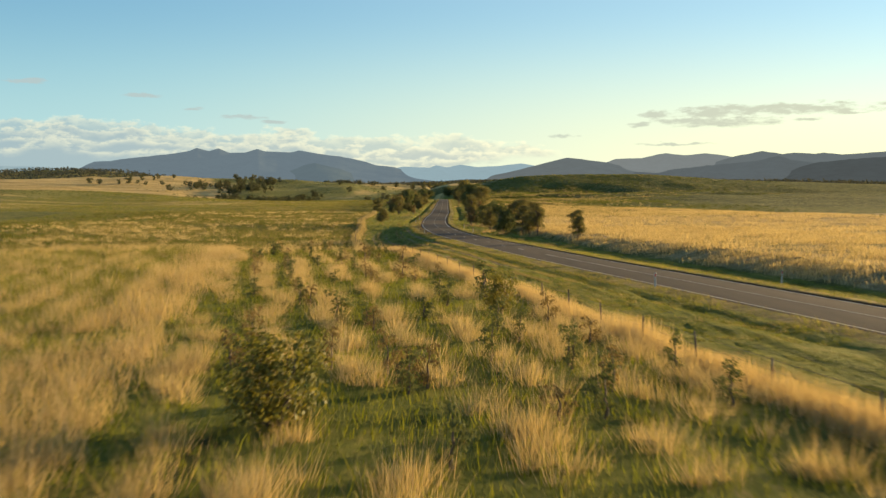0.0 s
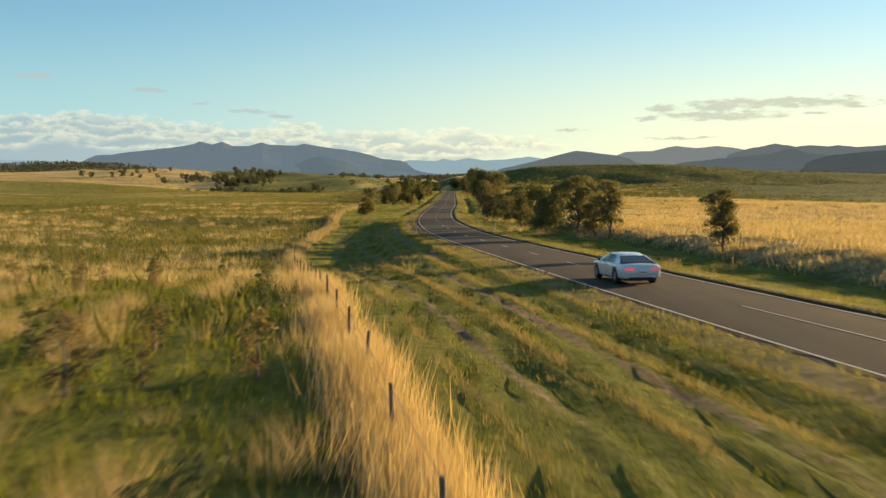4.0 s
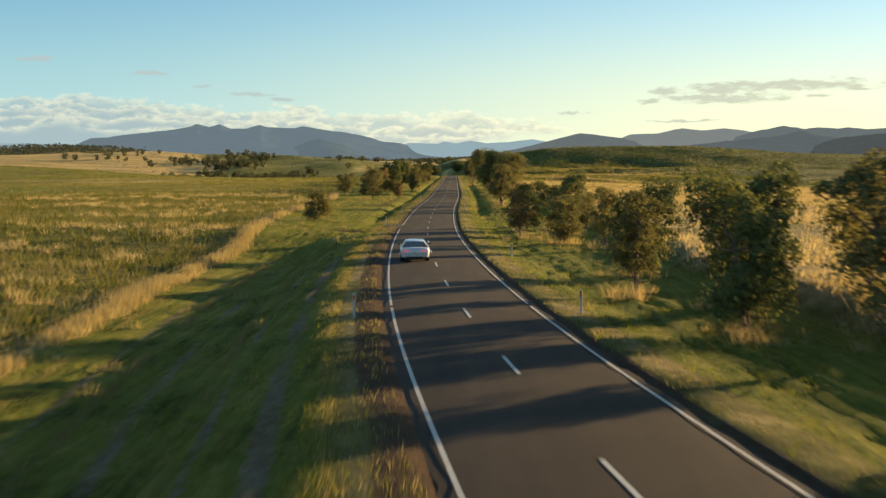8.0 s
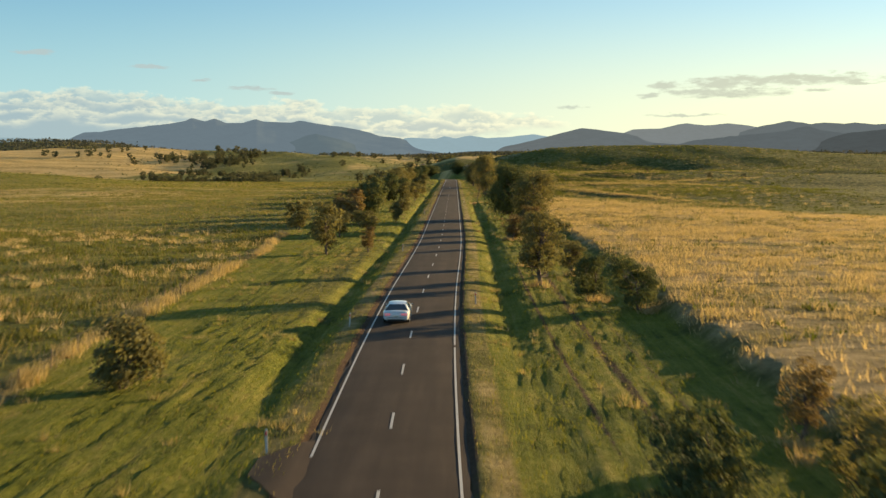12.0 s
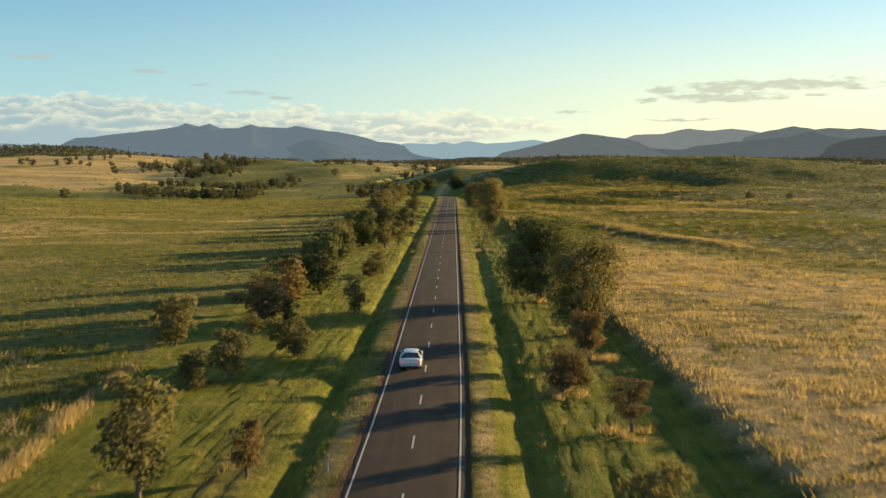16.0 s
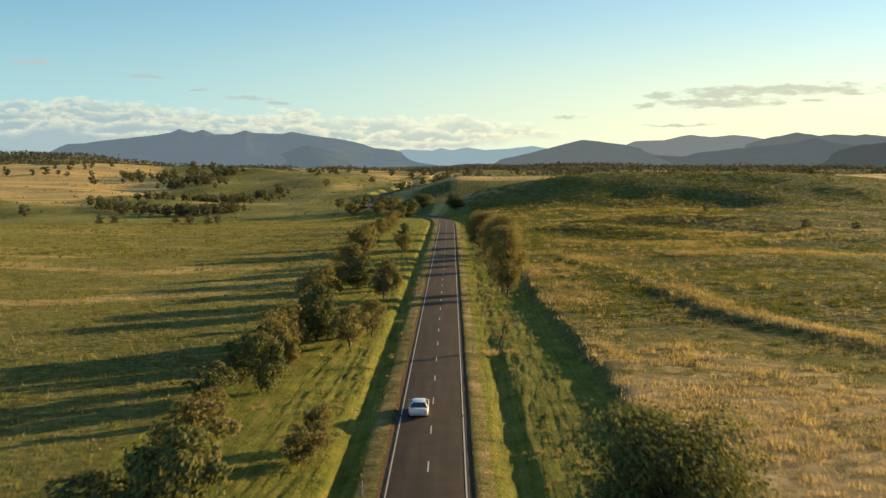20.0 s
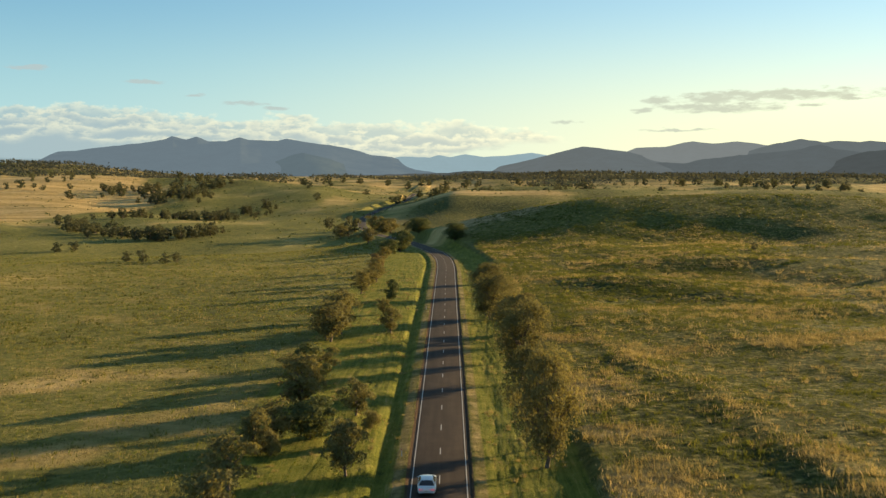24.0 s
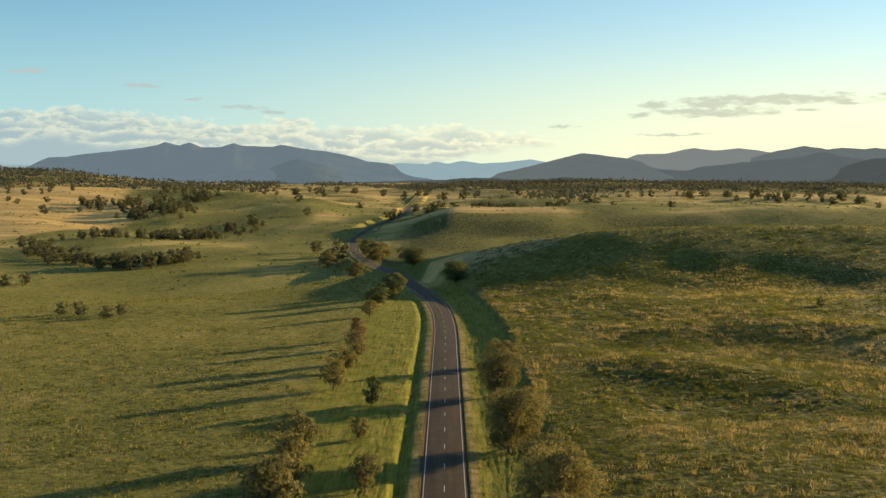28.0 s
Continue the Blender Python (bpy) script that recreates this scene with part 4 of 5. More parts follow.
END_LEFT = (("gum_b", -22.6, 605, 7.5, 3.2), ("gum_b", -23.6, 607, 6.0, 2.8), ("gum_b", -11.2, 617, 5.1, 1.8), ("gum_b", -21.6, 616, 7.9, 2.5), ("gum_b", -23.2, 635, 6.7, 2.8), ("wattle2_b", -14.1, 647, 3.4, 1.2),
            ("wattle_b", -14.4, 674, 5.1, 1.5), ("gum_b", -23.5, 689, 6.2, 2.3), ("gum_b", -23.1, 710, 5.0, 2.5), ("gum_b", -21.5, 722, 7.0, 2.4), ("gum2_b", -23.0, 743, 6.1, 2.2), ("gum2_b", -23.8, 758, 5.8, 2.3),
            ("gum_b", -24.5, 810, 5.0, 2.3), ("wattle_b", -24.9, 847, 6.2, 3.5), ("wattle_b", -21.4, 874, 8.8, 4.5), ("gum_b", -44.2, 989, 7.7, 4.3), ("round", -17.5, 1039, 8.6, 6.0), ("wattle2_b", -47, 1150, 8.5, 5.0), ("gum_b", -42, 1168, 9.5, 5.5), ("wattle_b", -50, 1186, 9.5, 5.0), ("gum_b", -46, 1204, 9.0, 5.0), ("wattle2_b", -55, 1222, 10.5, 5.5), ("gum_b", -76, 1142, 9.0, 4.5), ("far", -72.0, 1159, 13.0, 6.8))
for group, rows in (("trees beside the bend", BEND), ("trees on the right verge", VERGE), ("tall trees right of the straight", ROW_RIGHT),
                    ("roadside trees on the left verge", ROW_LEFT), ("roadside trees on the left verge", MID_LEFT), ("roadside trees on the left verge", END_LEFT)):
    for kind, x, y, h, r in rows:
        wide = 1.28 if rows in (ROW_LEFT, MID_LEFT, END_LEFT) else 1.08
        plant(kind, x, y, h * (1.08 if wide > 1.1 else 0.95 if rows is BEND else 1.0), r * (0.95 if rows is BEND else wide), group)

for k in range(26):
    y = 335 + planted.random() * 235
    x = -19.0 + planted.gauss(0, 2.2) if y < 480 else -20.5 + planted.gauss(0, 1.6)
    h = planted.uniform(2.4, 5.2)
    plant(planted.choice(("wattle_b", "gum_b", "wattle2_b", "bush")), x, y, h, h * planted.uniform(0.38, 0.5), "roadside trees on the left verge")

for k in range(64):
    row = k % 6
    y = -46 + planted.random() * 112
    x = fence_left(y) - 2.2 - 2.7 * row + planted.uniform(-0.4, 0.4)
    plant(planted.choice(("seedling", "seedling2")), x, y, planted.uniform(0.9, 1.6), planted.uniform(0.35, 0.6), "seedlings in rows")
for kind, x, y, h, r in (("seedling2", 0.5, -38.5, 1.5, 0.55), ("seedling", 3.9, -36, 1.6, 0.5), ("seedling", 6.4, -45.5, 1.5, 0.5), ("seedling", 2.5, -50.5, 1.4, 0.5), ("seedling", -2.6, -24, 1.5, 0.8),
                         ("seedling2", -0.8, 3, 1.5, 0.8), ("seedling", -0.3, 13, 1.4, 0.75), ("seedling2", -5.0, 23, 1.9, 0.7), ("seedling2", -6.5, 17, 1.0, 0.7), ("seedling", -16, 40, 1.5, 0.9), ("seedling", 2.4, -16, 1.4, 0.7), ("seedling", 4.6, -12, 2.2, 0.9)):
    plant(kind, x, y, h, r, "seedlings in rows")
plant("young", -1.8, -46.8, 2.3, 1.35, "young wattles in the dry grass")
plant("young", 5.0, -20, 2.0, 0.9, "young wattles in the dry grass")


def belt(points, wide, count, kinds, lo, hi, group):
    """Trees scattered along a line over the land."""
    P = np.array(points, float)
    for k in range(count):
        s = planted.random() * (len(P) - 1)
        i = int(s)
        x, y = P[i] + (P[min(i + 1, len(P) - 1)] - P[i]) * (s - i)
        x, y = x + planted.gauss(0, wide), y + planted.gauss(0, wide * 1.6)
        h = planted.uniform(lo, hi)
        plant(planted.choice(kinds), x, y, h, h * planted.uniform(0.42, 0.7), group)


belt(((-330, 1299), (-300, 1239), (-248, 1174), (-205, 1129), (-185, 1149), (-165, 1194)), 7, 66, ("far", "far2", "far2"), 5, 10, "creek trees in the valley")
belt(((-310, 1364), (-280, 1416), (-255, 1459), (-221, 1479), (-199, 1619)), 7, 60, ("far", "far2", "far2"), 5, 10, "creek trees in the valley")
belt(((-440, 1809), (-370, 1724), (-314, 1641), (-330, 1859), (-420, 2029)), 20, 80, ("far2", "far2", "far"), 6, 12, "dark trees below the golden slope")
belt(((-82, 1619), (-63, 1769), (-19, 1669), (27, 1724), (76, 1760), (120, 1792), (204, 1937)), 12, 34, ("far", "far2"), 7, 13, "row of trees across the valley")
belt(((-520, 1739), (-480, 1739), (-580, 1969), (-700, 2179)), 50, 22, ("far",), 6, 11, "scattered trees on the golden slope")
belt(((482, 2270), (534, 2054), (610, 2010), (300, 2279), (100, 2379)), 34, 62, ("far", "far2", "far2"), 7, 13, "trees on the far plain")
belt(((-560, 2479), (-330, 2429), (-120, 2479), (60, 2429)), 45, 40, ("far", "far2"), 9, 15, "trees along the far rise")
for x, y, h in ((-188, 1807, 9), (-158, 1660, 9), (-112, 1840, 8), (196, 1710, 9), (272, 1740, 9), (-312, 1094, 9), (-76, 1172, 9), (-132, 829, 4), (-124, 825, 5), (-114, 822, 4), (-111, 829, 4), (-239, 1038, 6),
                (-232, 1049, 6), (135, 715, 3.5), (150, 706, 3), (118, 799, 3), (96, 1194, 6), (60, 1204, 5), (-30, 1159, 7), (-95, 1249, 9)):
    plant(planted.choice(("far", "far2")), x, y, h, h * planted.uniform(0.5, 0.75), "single paddock trees")


def valley_scrub():
    """Small dark shrubs strewn over the valley and the face of the ridge."""
    rng = np.random.default_rng(58)
    for n, x0, x1, y0, y1, size, mat, keep in ((5200, -520, 620, 1020, 2300, 2.0, LEAF_WATTLE, 0.55), (3500, 12, 330, 830, 965, 0.8, FERN, 0.45), (1500, 12, 330, 800, 960, 0.7, HAY, 0.5), (2500, -330, -30, 560, 1000, 0.7, SAGE, 0.5),
            (2500, 30, 170, 600, 900, 0.9, FERN, 0.55)):
        x, y = rng.uniform(x0, x1, n), rng.uniform(y0, y1, n)
        m = (0.5 * cells(x, y * 1.4, 40, 85 + int(1000 * keep)) + 0.5 * cells(x, y * 1.4, 9, 86 + n) > keep) & ((x > fence_right(y) + 1.5) | (x < fence_left(y) - 1.5))
        x, y = x[m], y[m]
        i = np.repeat(np.arange(len(x)), 4)
        P = np.stack([x, y, ground(x, y)], -1)[i] + rng.normal(0, 0.4, (len(i), 3)) * (size, size, 0.4 * size) + (0, 0, 0.3 * size)
        V, Q = leaf_cards(rng, P, size * 0.8, 1.4, 0.0)
        tagged(new("scrub", mesh_np("scrub", V, Q, None, mat)), "low scrub strewn over the grazing land", "scrub", kind="stuff")


valley_scrub()


def far_woods():
    rng = np.random.default_rng(77)
    x, y = rng.uniform(-1700, 1900, 60000), rng.uniform(2450, 4150, 60000)
    m = rng.random(len(x)) < sstep(0.45, 0.6, 0.6 * cells(x, y * 0.5, 260, 51) + 0.4 * cells(x, y * 0.6, 90, 52) + 0.30 * sstep(-300, 300, x) * sstep(2450, 2800, y) - 0.06 * sstep(0, -600, x) + 0.7 * bump(x, y, -1250, 3350, 480, 380))
    x, y = x[m][:13000], y[m][:13000]
    n = len(x)
    i = np.repeat(np.arange(n), 4)
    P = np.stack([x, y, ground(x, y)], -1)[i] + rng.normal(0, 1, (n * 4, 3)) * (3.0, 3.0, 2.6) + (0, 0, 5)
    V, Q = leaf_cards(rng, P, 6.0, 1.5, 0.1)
    tagged(new("far_woods", mesh_np("far_woods", V, Q, None, LEAF_FAR_HAZE)), "dark open woodland on the far plain", "trees", kind="stuff")


far_woods()


for src, H, R in KINDS.values():
    for o in (*src.children_recursive, src):
        bpy.data.objects.remove(o)


# ---- grass ----
def blades(name, x, y, height, width, lean, mat, rng, out=None):
    """Pointed blades of grass rooted at x, y, as one mesh. out: the direction in which a blade falls, else any."""
    n = len(x)
    w = rng.uniform(0, 2 * math.pi, n) if out is None else out
    a = rng.uniform(0, 2 * math.pi, n)
    z = ground(x, y)
    B = np.stack([x, y, z - 0.04], -1)
    S = np.stack([np.cos(a), np.sin(a), 0 * a], -1) * (np.asarray(width) * rng.uniform(0.6, 1.4, n) * 0.5)[:, None]
    tip = B + np.stack([np.cos(w) * lean, np.sin(w) * lean, np.ones(n)], -1) * (height * 1.0)[:, None]
    V = np.stack([B - S, B + S, tip], 1).reshape(-1, 3)
    return mesh_np(name, V, None, np.arange(3 * n).reshape(n, 3), mat)


def stuff(name, label, me):
    tagged(new(name, me), label, "grass", kind="stuff")


def tufts(rng, cx, cy, per, spread_r):
    """Blade roots round tuft centres, and the way in which each falls outwards."""
    n = len(cx)
    i = np.repeat(np.arange(n), per)
    w = rng.uniform(0, 2 * math.pi, n * per)
    r = np.abs(rng.normal(0, 1, n * per)) * np.repeat(np.broadcast_to(spread_r, n), per)
    return cx[i] + np.cos(w) * r, cy[i] + np.sin(w) * r, w, i


def scatter(rng, n, x0, x1, y0, y1, keep):
    x, y = rng.uniform(x0, x1, n), rng.uniform(y0, y1, n)
    m = rng.random(n) < keep(x, y)
    return x[m], y[m]


def mounds(name, label, x, y, r, h, mat, rng, per, wide):
    """Shaggy clumps of grown-out grass or weeds, high in the middle, as one mesh of blades."""
    if not len(x):
        return
    m = np.repeat(np.arange(len(x)), per)
    w, s = rng.uniform(0, 2 * math.pi, len(m)), np.sqrt(rng.random(len(m)))
    qx, qy = x[m] + np.cos(w) * s * r[m] * 1.25, y[m] + np.sin(w) * s * r[m]
    tall = h[m] * (1.0 - 0.5 * s ** 2) * rng.uniform(0.55, 1.25, len(m))
    stuff(name, label, blades(name, qx, qy, tall, np.full(len(m), wide), 0.15 + 0.6 * s, mat, rng, w))


def grow_mounds():
    rng = np.random.default_rng(15)
    for x0, x1, y0, y1, gap, side in ((14, 100, 478, 760, 1.7, 1), (14, 130, 760, 900, 2.3, 1), (14, 75, 225, 478, 1.7, 0), (-115, -22, 290, 560, 2.0, -1), (-150, -24, 560, 820, 2.6, -1), (-75, -10, 70, 290, 1.9, -2)):
        X, Y = np.meshgrid(np.arange(x0, x1, gap), np.arange(y0, y1, gap))
        x, y = (X + rng.uniform(-0.45, 0.45, X.shape) * gap).ravel(), (Y + rng.uniform(-0.45, 0.45, X.shape) * gap).ravel()
        keep = (x > fence_right(y) + 1.2) if side >= 0 else (x < fence_left(y) - 1.2)
        x, y = x[keep], y[keep]
        g = golden(x, y)
        patch = 0.5 * cells(x, y * 1.3, 11, 101) + 0.5 * cells(x, y * 1.2, 4.5, 102)
        pick = rng.random(len(x))
        if side == 1:
            straw = (pick < 0.12 + 0.8 * sstep(0.15, 0.55, g) * (1 - 0.5 * sstep(590, 640, y))) & (patch > 0.40 + 0.06 * sstep(590, 640, y))
            green = ~straw & (patch < 0.62)
            tall = np.where(straw, 0.85, 0.36 + 0.34 * sstep(590, 650, y))
        elif side == 0:
            straw = (patch > 0.46) & (pick < 0.8)
            green = ~straw & (pick < 0.25) & (patch < 0.45)
            tall = np.where(straw, 0.55, 0.4)
        else:
            straw = (patch > 0.50) & (pick < 0.6)
            green = ~straw & (patch < 0.56) & (pick < (0.5 if side == -2 else 0.8))
            tall = np.where(straw, 0.42, 0.36) * (1.9 if side == -2 else 1.0)
        r = gap * rng.uniform(0.30, 0.70, len(x))
        h = tall * rng.uniform(0.6, 1.4, len(x))
        for m, mat, nm, lb in ((straw, HAY, "straw_clumps", "shaggy clumps of dry golden grass in the paddock"), (green, FERN if side >= 0 else SAGE, "weed_clumps", "low clumps of rank green weeds in the paddock")):
            mounds(nm, lb, x[m], y[m], r[m], h[m], mat, rng, {1: 24, 0: 20, -1: 13, -2: 24}[side], {1: 0.09, 0: 0.07, -1: 0.10, -2: 0.055}[side] * (1.3 if y0 > 550 and side < 0 or y0 == 760 else 1.0))


def grow_grass():
    rng = np.random.default_rng(5)
    fl, fr = fence_left, fence_right
    # tall tussocks in rows left of the fence, where the way begins
    def rows_keep(x, y):
        d = fl(y) - x
        row = np.abs(((d + 1.5 * cells(x, y, 8, 95)) / 2.7) % 1.0 - 0.75)
        return (d > 1.2) * (d < 44) * sstep(0.30, 0.12, row) * (0.03 + 0.97 * (0.6 * cells(x, y, 2.2, 9) + 0.4 * cells(x, y, 6.0, 19) > 0.50)) * 0.95 * sstep(105, 60, y)
    cx, cy = scatter(rng, 23000, -48, 14, -62, 100, rows_keep)
    x, y, w, i = tufts(rng, cx, cy, 70, 0.30)
    h = (0.55 + 0.75 * rng.random(len(cx)) ** 1.5)[i] * rng.uniform(0.35, 1.1, len(i))
    low = rng.random(len(x)) < 0.35
    for mat, m, nm, lb in ((STRAW, ~low, "tussocks", "tall straw-coloured tussocks in rows"), (HAY, low, "tussock_feet", "olive blades low in the tussocks")):
        stuff(nm, lb, blades(nm, x[m], y[m], h[m] * (0.7 if mat is HAY else 1.0), np.full(m.sum(), 0.014), rng.uniform(0.05, 0.9, m.sum()), mat, rng, w[m]))
    x, y = scatter(rng, 230000, -48, 14, -62, 100, lambda x, y: (x < fl(y) - 0.6) * (0.35 + 0.65 * (cells(x, y, 1.6, 4) > 0.45)) * sstep(100, 70, y))
    stuff("undergrowth", "short green grass between the rows", blades("undergrowth", x, y, rng.uniform(0.12, 0.45, len(x)), np.full(len(x), 0.045), rng.uniform(0.1, 0.6, len(x)), GRASS, rng))
    x, y = scatter(rng, 300000, -62, 0, -62, 100, lambda x, y: np.maximum(golden(x, y), 0.45) * (x < np.minimum(fl(y) - 5, np.interp(y, [-51, -24, 76], [-5.0, -9.5, -25.5]))) * sstep(7, -7, y - 75 - 2.3 * (x + 25)) * (y < 100) * (0.15 + 0.85 * (cells(x, y, 4.0, 61) > 0.38)))
    back = rng.random(len(x)) < 0.97 * sstep(-2.6, -5.5, x - np.interp(y, [-51, -24, 76], [-5.5, -10, -26]))
    green = back & (rng.random(len(x)) < 0.55)
    back = back & ~green
    for mat, m, nm, lb in ((STRAW, ~back & ~green, "tall_dry_grass", "dense tall golden grass in a paddock"), (HAY, back, "olive_grass", "tall olive-gold grass in a paddock"), (GRASS, green, "paddock_green", "tall green grass in a paddock")):
        stuff(nm, lb, blades(nm, x[m], y[m], rng.uniform(0.4, 1.2, m.sum()) * (0.6 + 0.6 * cells(x[m], y[m], 4.0, 61)), np.full(m.sum(), 0.026), rng.uniform(0.1, 0.7, m.sum()), mat, rng))
    # the long strip of dry grass along the left fence
    yy = np.concatenate([rng.uniform(-62, 330, 100000), -62 + 140 * rng.random(40000) ** 1.4])
    xx = fl(yy) + rng.normal(0, 0.42, len(yy)) + 0.5 * (cells(yy, yy * 0, 7, 3) - 0.5)
    m = rng.random(len(yy)) < (0.10 + 0.9 * sstep(0.35, 0.6, 0.5 * cells(xx * 0, yy, 2.6, 6) + 0.5 * cells(xx * 0, yy, 11, 7))) * np.where(yy > 232, 0.5, 1) + 0.35 * sstep(64, 20, yy)
    xx, yy = xx[m], yy[m]
    gold = rng.random(len(yy)) < 0.35 + 0.65 * sstep(120, 30, yy)
    for mat, m, nm, lb in ((STRAW, gold, "fence_grass", "long strip of tall golden grass along the fence"), (HAY, ~gold, "pale_fence_grass", "strip of tall pale grass along the fence")):
        q, r = xx[m], yy[m]
        stuff(nm, lb, blades(nm, q, r, rng.uniform(0.35, 1.0, len(q)) * (0.6 + 0.6 * cells(q, r, 5, 8)), np.interp(r, [0, 60, 330], [0.02, 0.028, 0.06]), rng.uniform(0.05, 0.5, len(q)), mat, rng))
    # tussocks of straw among the weeds left of the fence
    cx, cy = scatter(rng, 9000, -90, 0, 60, 340, lambda x, y: (x < fl(y) - 1.5) * sstep(0.50, 0.68, 0.5 * cells(x, y, 9, 71) + 0.5 * cells(x, y, 3, 72)))
    x, y, w, i = tufts(rng, cx, cy, 22, 0.32)
    stuff("straw_tussocks", "pale straw tussocks among green weeds", blades("straw_tussocks", x, y, (0.5 + 0.5 * rng.random(len(cx)))[i] * rng.uniform(0.4, 1.1, len(i)), np.full(len(x), 0.05), rng.uniform(0.1, 0.9, len(x)), STRAW, rng, w))
    # golden paddocks right of the road, thinner and coarser with distance
    for n, x0, x1, y0, y1, wide in ((270000, 8, 62, 0, 130, 0.04), (260000, 8, 120, -25, 240, 0.075), (560000, 15, 120, 235, 480, 0.055), (330000, 14, 125, 470, 720, 0.10), (170000, 14, 200, 680, 930, 0.17)):
        x, y = scatter(rng, n, x0, x1, y0, y1, lambda x, y: (x > fr(y) - 0.3) * golden(x, y) * (1 - 0.7 * sstep(590, 640, y) * sstep(900, 850, y)) * (0.12 + 0.88 * sstep(0.42, 0.58, 0.6 * cells(x, y * 1.5, 2.6, 12) + 0.4 * cells(x, y * 1.5, 9, 13))))
        olive = rng.random(len(x)) < (0.35 if y1 < 481 else 0.75)
        for mat, m, nm, lb in ((STRAW, ~olive, "golden_paddock", "ripe golden grass in the paddock"), (HAY, olive, "olive_paddock", "olive-gold grass in the paddock")):
            if m.any():
                stuff(nm, lb, blades(nm, x[m], y[m], rng.uniform(0.2, 0.58, m.sum()) * (1 + wide) * (0.6 + 0.7 * cells(x[m], y[m] * 1.5, 2.6, 12)), np.full(m.sum(), wide), rng.uniform(0.1, 0.8, m.sum()), mat, rng))
    # green and sage weeds in clumps over the paddocks on both sides
    for n, x0, x1, y0, y1, wide, tall, per in ((13000, -110, 0, 30, 340, 0.085, 0.75, 11), (7000, -190, -20, 300, 640, 0.11, 0.5, 11), (8000, -300, -20, 600, 1000, 0.17, 0.6, 9), (3000, 16, 120, 200, 560, 0.12, 0.6, 10), (8000, 14, 130, 475, 760, 0.10, 0.62, 12), (10000, 14, 260, 740, 985, 0.15, 0.8, 10), (3500, 15, 140, 240, 520, 0.08, 0.55, 14)):
        cx, cy = scatter(rng, n, x0, x1, y0, y1, lambda x, y: ((x < fl(y) - 1) + (x > fr(y) + 1)) * (0.15 + 0.85 * sstep(0.42, 0.60, 0.5 * cells(x, y * 1.7, 14, 22) + 0.5 * cells(x, y, 4.5, 23))) * (1 - 0.8 * golden(x, y)))
        x, y, w, i = tufts(rng, cx, cy, per, 0.42 + wide)
        h = tall * (0.5 + 0.8 * rng.random(len(cx)))[i] * rng.uniform(0.4, 1.1, len(i))
        stuff("weeds", "green and sage-coloured weeds in clumps", blades("weeds", x, y, h, np.full(len(x), wide * 1.5), rng.uniform(0.1, 0.7, len(x)), FERN if x0 > 0 else SAGE, rng, w))
    # gold-topped clumps of dry grass over the green paddock on the right
    for n, x0, x1, y0, y1, wide, per in ((3500, 16, 120, 400, 600, 0.07, 26), (9000, 15, 150, 600, 900, 0.10, 18)):
        cx, cy = scatter(rng, n, x0, x1, y0, y1, lambda x, y: (x > fr(y) + 1) * (0.06 + 0.94 * sstep(0.53, 0.66, 0.45 * cells(x, y * 1.7, 15, 91) + 0.55 * cells(x, y * 1.4, 5, 92))) * sstep(900, 820, y - 0.2 * (x - 60)) * (0.12 + 0.88 * sstep(0.1, 0.5, golden(x, y))))
        x, y, w, i = tufts(rng, cx, cy, per, 0.45 + 1.2 * wide)
        h = (0.6 + 0.65 * rng.random(len(cx)))[i] * rng.uniform(0.5, 1.15, len(i))
        stuff("straw_clumps", "fluffy golden clumps of dry grass in the green paddock", blades("straw_clumps", x, y, h, np.full(len(x), wide), rng.uniform(0.1, 0.7, len(x)), HAY, rng, w))
    for n, x0, x1, y0, y1, wide in ((120000, -120, -5, 60, 340, 0.075), (90000, -240, -20, 330, 680, 0.13), (60000, -330, -20, 640, 1030, 0.27)):
        x, y = scatter(rng, n, x0, x1, y0, y1, lambda x, y: (x < fl(y) - 0.5) * (0.3 + 0.7 * (cells(x, y, 3.2, 31) > 0.45)))
        g = rng.random(len(x)) < 0.25 + 0.7 * golden(x, y)
        for mat, m, nm, lb in ((HAY, g, "paddock_straw", "dry stalks in the green paddock"), (GRASS, ~g, "paddock_grass", "green paddock grass")):
            stuff(nm, lb, blades(nm, x[m], y[m], rng.uniform(0.25, 0.6, m.sum()), np.full(m.sum(), wide), rng.uniform(0.1, 0.6, m.sum()), mat, rng))
    # the verges: short lush grass, dry along the shoulders
    for y0, y1, n, wide in ((-30, 110, 195000, 0.025), (110, 330, 130000, 0.06), (330, 830, 80000, 0.11)):
        yy = rng.uniform(y0, y1, n)
        xx = fl(yy) + rng.random(n) * (fr(yy) - fl(yy))
        d = np.abs(xx - road_x(yy))
        m = (d > 3.62) & (rng.random(n) > 1.25 * ruts(xx - road_x(yy), yy)) & (rng.random(n) < 0.30 + 0.7 * (cells(xx, yy * 0.6, 1.5, 41) > 0.42))
        xx, yy, d = xx[m], yy[m], d[m]
        dry = (rng.random(len(xx)) < 0.06 + (0.36 if y0 < 110 else 0.55) * sstep(6.2, 4.6, d)) | ((cells(xx - road_x(yy), yy * 0.08, 0.7, 44) > 0.80) & (rng.random(len(xx)) < 0.6))
